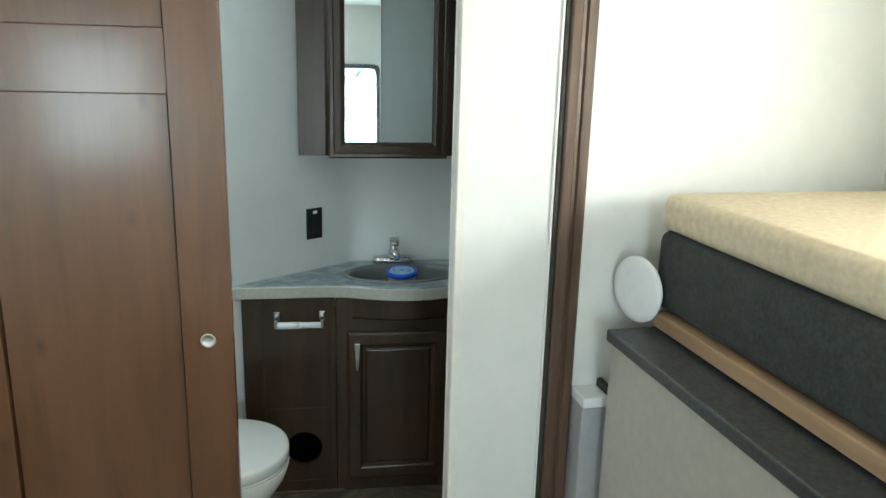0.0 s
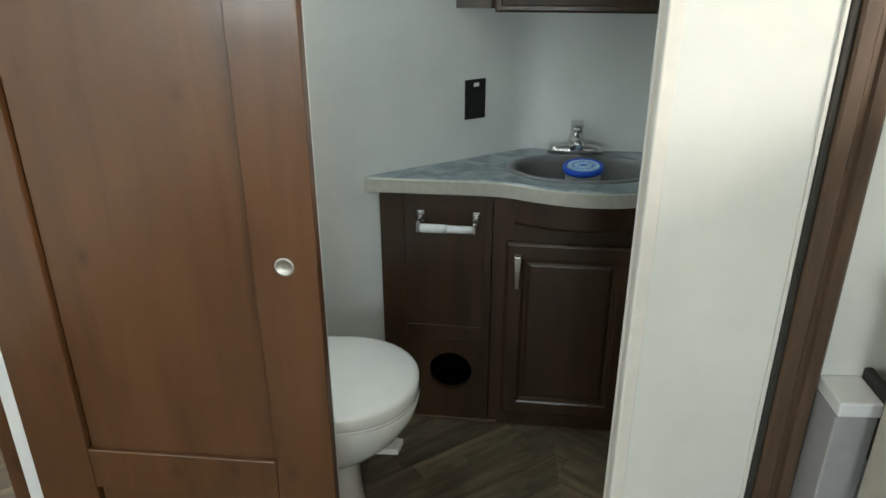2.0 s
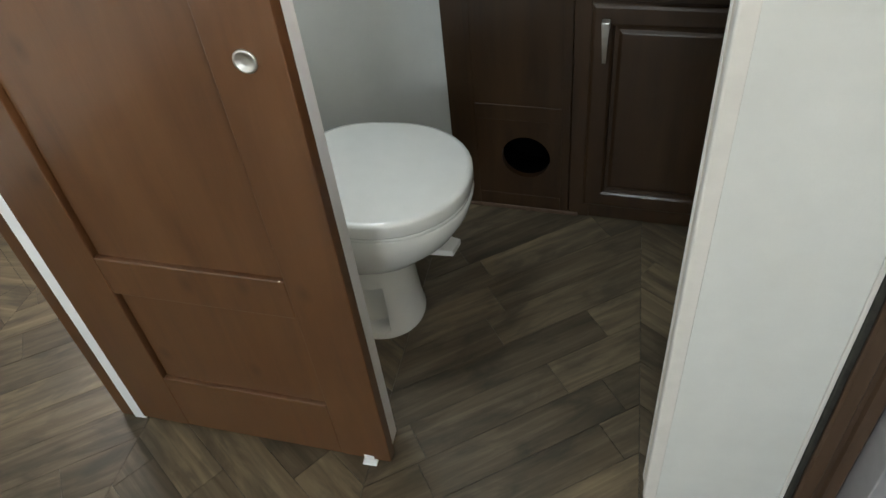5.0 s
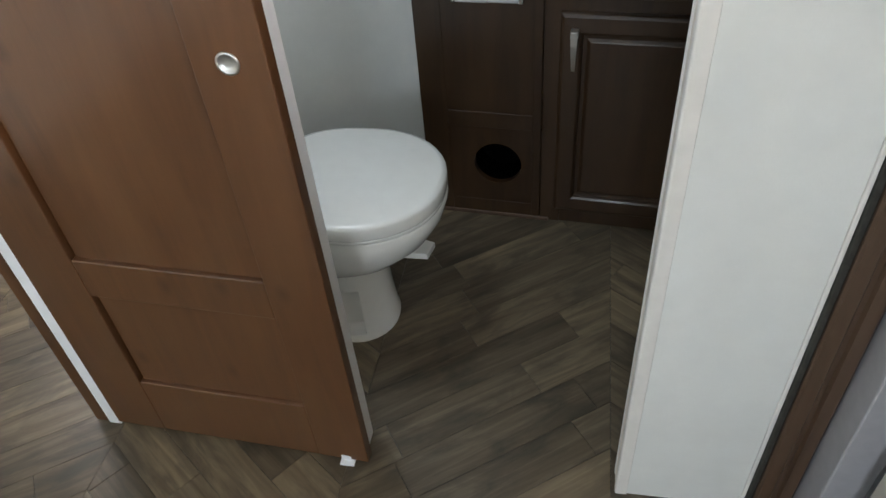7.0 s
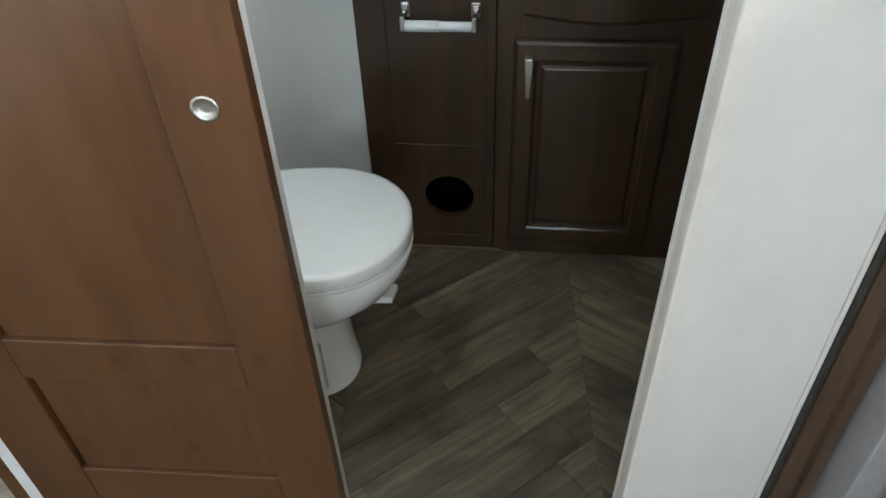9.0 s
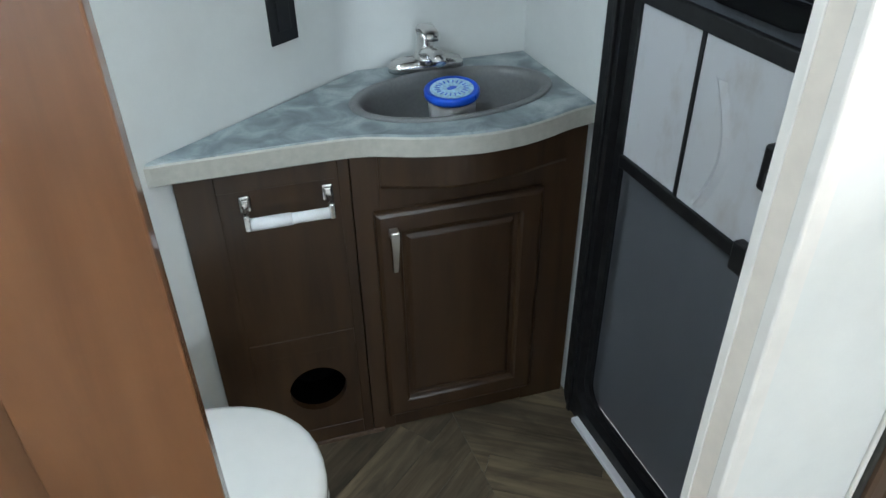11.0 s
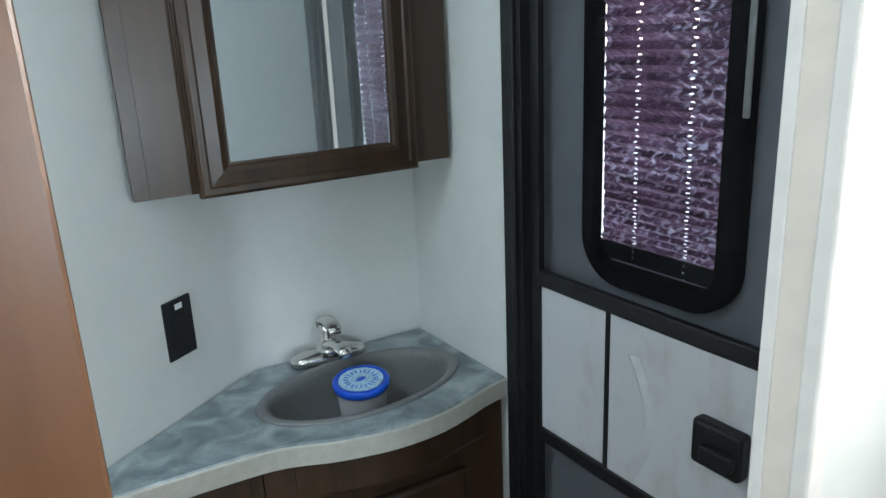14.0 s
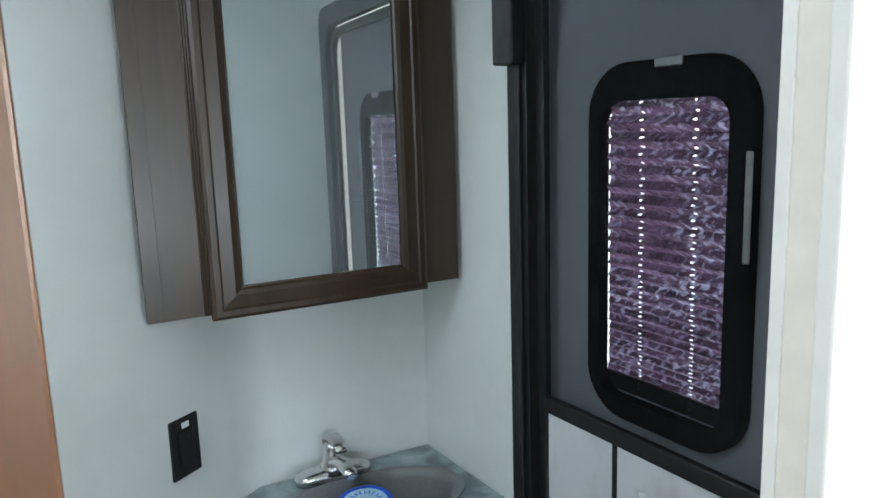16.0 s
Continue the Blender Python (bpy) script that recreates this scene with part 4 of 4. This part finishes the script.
    for za, zb in zip(edges, edges[1:]):
        for fa, fb in zip(levels, levels[1:]):
            for ya, yb in zip(cuts, cuts[1:]):
                if any(abs((ya + yb) / 2 - c) < 0.002 for c in cords) and (fa in (0.10, 0.65)):
                    continue
                bm.faces.new([cloth(y, za, zb - za, f) for y, f in ((ya, fa), (yb, fa), (yb, fb), (ya, fb))])
    bmesh.ops.remove_doubles(bm, verts=bm.verts, dist=1e-5)
    root = empty("pleated_shade", pose(DX, 0, 0), "crumpled purple pleated shade drawn down in the door window", "shade")
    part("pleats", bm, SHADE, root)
    # dark gathered hem, pierced by the same cord holes
    bm = bmesh.new()
    hem = sorted([wy - 0.1195, wy + 0.134] + [c + s for c in cords for s in (-0.0026, 0.0026)])
    for k, (ya, yb) in enumerate(zip(hem, hem[1:])):
        if k % 2 == 0:
            add_box(bm, 0.015, 0.022, ya, yb, s0 - 0.036, s0 + 0.001)
        else:
            for j in range(4):
                add_box(bm, 0.016, 0.021, ya, yb, s0 - 0.036 + j * 0.0105, s0 - 0.030 + j * 0.0105)
    part("hem", bm, BLACK, root, "dark gathered hem")

    # inner screen door: black frame, two cross bars, screens and a white sliding panel
    sd = empty("screen_door", pose(DX, 0, 0), "black framed screen door with a white sliding panel, shut", "screen door")
    sy0, sy1, sz0, sz1 = DOOR_Y0 + 0.045, DOOR_Y1 - 0.046, 0.055, DOOR_TOP - 0.055
    so = [(x + (sy0 + sy1) / 2, y + (sz0 + sz1) / 2) for x, y in rounded(sy1 - sy0, sz1 - sz0, 0.070)]
    si = [(x + (sy0 + sy1) / 2, y + (sz0 + sz1) / 2) for x, y in rounded(sy1 - sy0 - 0.046, sz1 - sz0 - 0.046, 0.055)]
    part("screen_frame", moved(swing(ring_plate(so, si, 0.012, 0.003)), -0.012), BLACKMETAL, sd)
    ia, ib = sy0 + 0.020, sy1 - 0.020
    part("cross_bar", box(-0.026, -0.012, ia, ib, 1.058, 1.089, 0.003), BLACKMETAL, sd)
    part("cross_bar", box(-0.026, -0.012, ia, ib, 0.733, 0.760, 0.003), BLACKMETAL, sd)
    part("sliding_panel", box(-0.018, -0.014, 0.518, ib, 0.760, 1.058), PANEL, sd, "white sliding hatch panel")
    part("sliding_panel", box(-0.021, -0.018, ia, 0.526, 0.760, 1.058), PANEL, sd, "white sliding hatch panel")
    part("divider", box(-0.024, -0.0215, 0.517, 0.526, 0.760, 1.058), BLACKMETAL, sd)
    part("upper_screen", box(-0.0150, -0.0142, ia, ib, 1.089, sz1 - 0.02), SCREEN, sd, "dark insect screen")
    part("lower_screen", box(-0.0150, -0.0142, ia, ib, sz0 + 0.02, 0.733), SCREEN, sd, "dark insect screen")
    bm = bmesh.new()
    prof = [(0.480 - 0.040 * math.sin(math.pi * k / 12), 0.770 + 0.230 * k / 12) for k in range(13)]
    for (a, za), (b_, zb) in zip(prof, prof[1:]):
        bm.faces.new([bm.verts.new(v) for v in ((-0.021, a, za), (-0.027, a - 0.012, za), (-0.027, b_ - 0.012, zb), (-0.021, b_, zb))])
        bm.faces.new([bm.verts.new(v) for v in ((-0.027, a - 0.012, za), (-0.021, a - 0.026, za), (-0.021, b_ - 0.026, zb), (-0.027, b_ - 0.012, zb))])
    part("hand_grip", bm, PANEL, sd, "curved moulded grip")
    lock = empty("door_latch", pose(DX - 0.025, 0.292, 0.915), "black plastic latch on the screen door", "latch")
    part("latch_case", box(-0.022, 0.004, -0.050, 0.034, -0.030, 0.044, 0.006), BLACK, lock)
    part("latch_lever", box(-0.036, -0.020, -0.045, 0.010, -0.012, 0.014, 0.004), BLACK, lock)
    hinge = empty("door_catch", pose(DX - 0.028, 0.300, 0.750), "black plastic catch on the lower bar", "latch")
    part("catch_block", box(-0.020, 0.002, -0.030, 0.040, -0.020, 0.034, 0.005), BLACK, hinge)
    part("catch_arm", box(-0.030, -0.006, -0.075, -0.010, -0.036, 0.000, 0.005), BLACK, hinge)


entry_door()

# ---- bunk in the slide-out ----
def bunk():
    cab = empty("bunk_cabinet", pose(0.362, -0.120, 0.0), "cream bunk base cabinet with a dark laminate top", "cabinet")
    part("body", box(0.004, 0.80, -2.15, -0.004, 0.0, 0.950, 0.003), CREAM, cab)
    part("top", box(-0.010, 0.82, -2.20, 0.0, 0.950, 0.980, 0.005), SLATE, cab, "dark laminate top")
    fold = empty("fold_up_bunk", pose(0.46, -0.092, 0.98), "plywood bunk board with charcoal and tan mattress", "bed")
    part("board", box(0.0, 0.70, -2.1, -0.05, 0.012, 0.048, 0.003), PLYWOOD, fold, "raw plywood board edge")
    part("foot_rail", box(0.03, 0.68, -2.05, -0.08, 0.0, 0.012), SLATE, fold)
    bm = box(0.012, 0.70, -2.08, -0.012, 0.050, 0.245, 0.030, 4)
    part("mattress", bm, MATTRESS, fold, "charcoal fabric mattress side", True)
    bm = box(0.004, 0.70, -2.08, -0.030, 0.245, 0.335, 0.028, 4)
    part("mattress_top", bm, TAN, fold, "tan quilted mattress top", True)
    leg = empty("table_leg", pose(0.432, -0.100, 1.070, 0, 0, 0), "white flanged table leg lying on the dark top", "table leg")
    bm = lathe([(0.064, 0.0), (0.081, 0.002), (0.083, 0.006), (0.078, 0.012), (0.034, 0.020)], 36)
    bm.transform(Matrix.Rotation(radians(15), 4, "Z") @ Matrix.Rotation(radians(90), 4, "Y"))
    part("flange", bm, WHITEPLASTIC, leg, "white round flange", True)
    bm = tube((0.030, -0.004, 0), (0.046, -0.014, -0.006), 0.026, 20, 0.024)
    part("tube", bm, STEEL, leg, "grey metal tube", True)
    low = empty("low_boxing", pose(0.324, -0.002, 0.0), "grey laminate boxing with a white ledge beside the bunk cabinet", "boxing")
    part("body", box(0.0, 0.068, -0.080, 0.0, 0.0, 0.752, 0.003), GREYLAM, low)
    part("ledge", box(0.0, 0.070, -0.084, 0.0, 0.7525, 0.780, 0.004), WHITEPLASTIC, low, "white ledge")
    part("seal_strip", box(0.0705, 0.086, -0.086, 0.0, 0.660, 0.798, 0.004), RUBBER, low, "dark rubber strip")


bunk()


# ---- floor planks: slanting boards in mirrored bands ----
def clip(poly, axis, limit, keep_below):
    out = []
    for i in range(len(poly)):
        p, q = poly[i], poly[(i + 1) % len(poly)]
        a = (p[axis] <= limit) == keep_below or p[axis] == limit
        b = (q[axis] <= limit) == keep_below or q[axis] == limit
        if a:
            out.append(p)
        if a != b:
            s = (limit - p[axis]) / (q[axis] - p[axis])
            out.append((p[0] + s * (q[0] - p[0]), p[1] + s * (q[1] - p[1])))
    return out


def planks():
    rng = random.Random(5)
    floor = empty("floor", pose(0, 0, 0), "grey-brown wood-look planks laid slantwise", "floor", "", "structure")
    far_v, far_f = [], []
    pitch, gap = 0.098, 0.0012
    bands = [(-2.15, -1.69, 1), (-1.69, -1.13, -1), (-1.13, -0.575, 1), (-0.575, -0.012, -1), (-0.012, EXT, 1)]
    count = 0
    for x0, x1, sign in bands:
        ang = radians(36) * (-sign)
        d = Vector((math.cos(ang), math.sin(ang)))
        nrm = Vector((-d.y, d.x))
        org = Vector((x1 if sign < 0 else x0, 0.466))
        start = Vector(org)
        for k in range(-32, 28):
            org = start + Vector((0, k * pitch / math.cos(ang)))
            at = rng.uniform(-0.5, 0.0) - 0.85
            while at < 0.95:
                length = rng.uniform(0.34, 0.62)
                a, b = at + gap / 2, at + length - gap / 2
                lo, hi = gap / 2, pitch - gap / 2
                poly = [tuple(org + d * s + nrm * t) for s, t in ((a, lo), (b, lo), (b, hi), (a, hi))]
                for axis, limit, below in ((0, x0 + gap / 2, False), (0, x1 - gap / 2, True), (1, REAR, False), (1, 3.2, True)):
                    if poly:
                        poly = clip(poly, axis, limit, below)
                at += length
                if len(poly) < 3:
                    continue
                cx = sum(p[0] for p in poly) / len(poly)
                cy = sum(p[1] for p in poly) / len(poly)
                area = abs(sum(poly[i][0] * poly[(i + 1) % len(poly)][1] - poly[(i + 1) % len(poly)][0] * poly[i][1] for i in range(len(poly)))) / 2
                if area < 2e-4:
                    continue
                if -0.9 < cy < 1.1 and cx > -1.7 and count < 300:
                    m = pose(cx, cy, 0, 0, 0, math.degrees(ang))
                    inv = m.inverted()
                    pts = [inv @ Vector((x, y, 0)) for x, y in poly]
                    bm = bmesh.new()
                    base = [bm.verts.new((p.x, p.y, -0.004)) for p in pts]
                    top = [bm.verts.new((p.x, p.y, 0.0)) for p in pts]
                    bm.faces.new(top)
                    for i in range(len(pts)):
                        bm.faces.new((base[i], base[(i + 1) % len(pts)], top[(i + 1) % len(pts)], top[i]))
                    ob = part("plank", bm, PLANK, floor)
                    ob.matrix_local = m
                    count += 1
                else:
                    i0 = len(far_v)
                    far_v.extend((x, y, 0.0) for x, y in poly)
                    far_f.append(tuple(range(i0, i0 + len(poly))))
    me = bpy.data.meshes.new("far_planks")
    me.from_pydata(far_v, [], far_f)
    me.materials.append(FAR_PLANK)
    ob = new("far_planks", me)
    ob.parent = floor
    tagged(ob, kind="stuff")


planks()
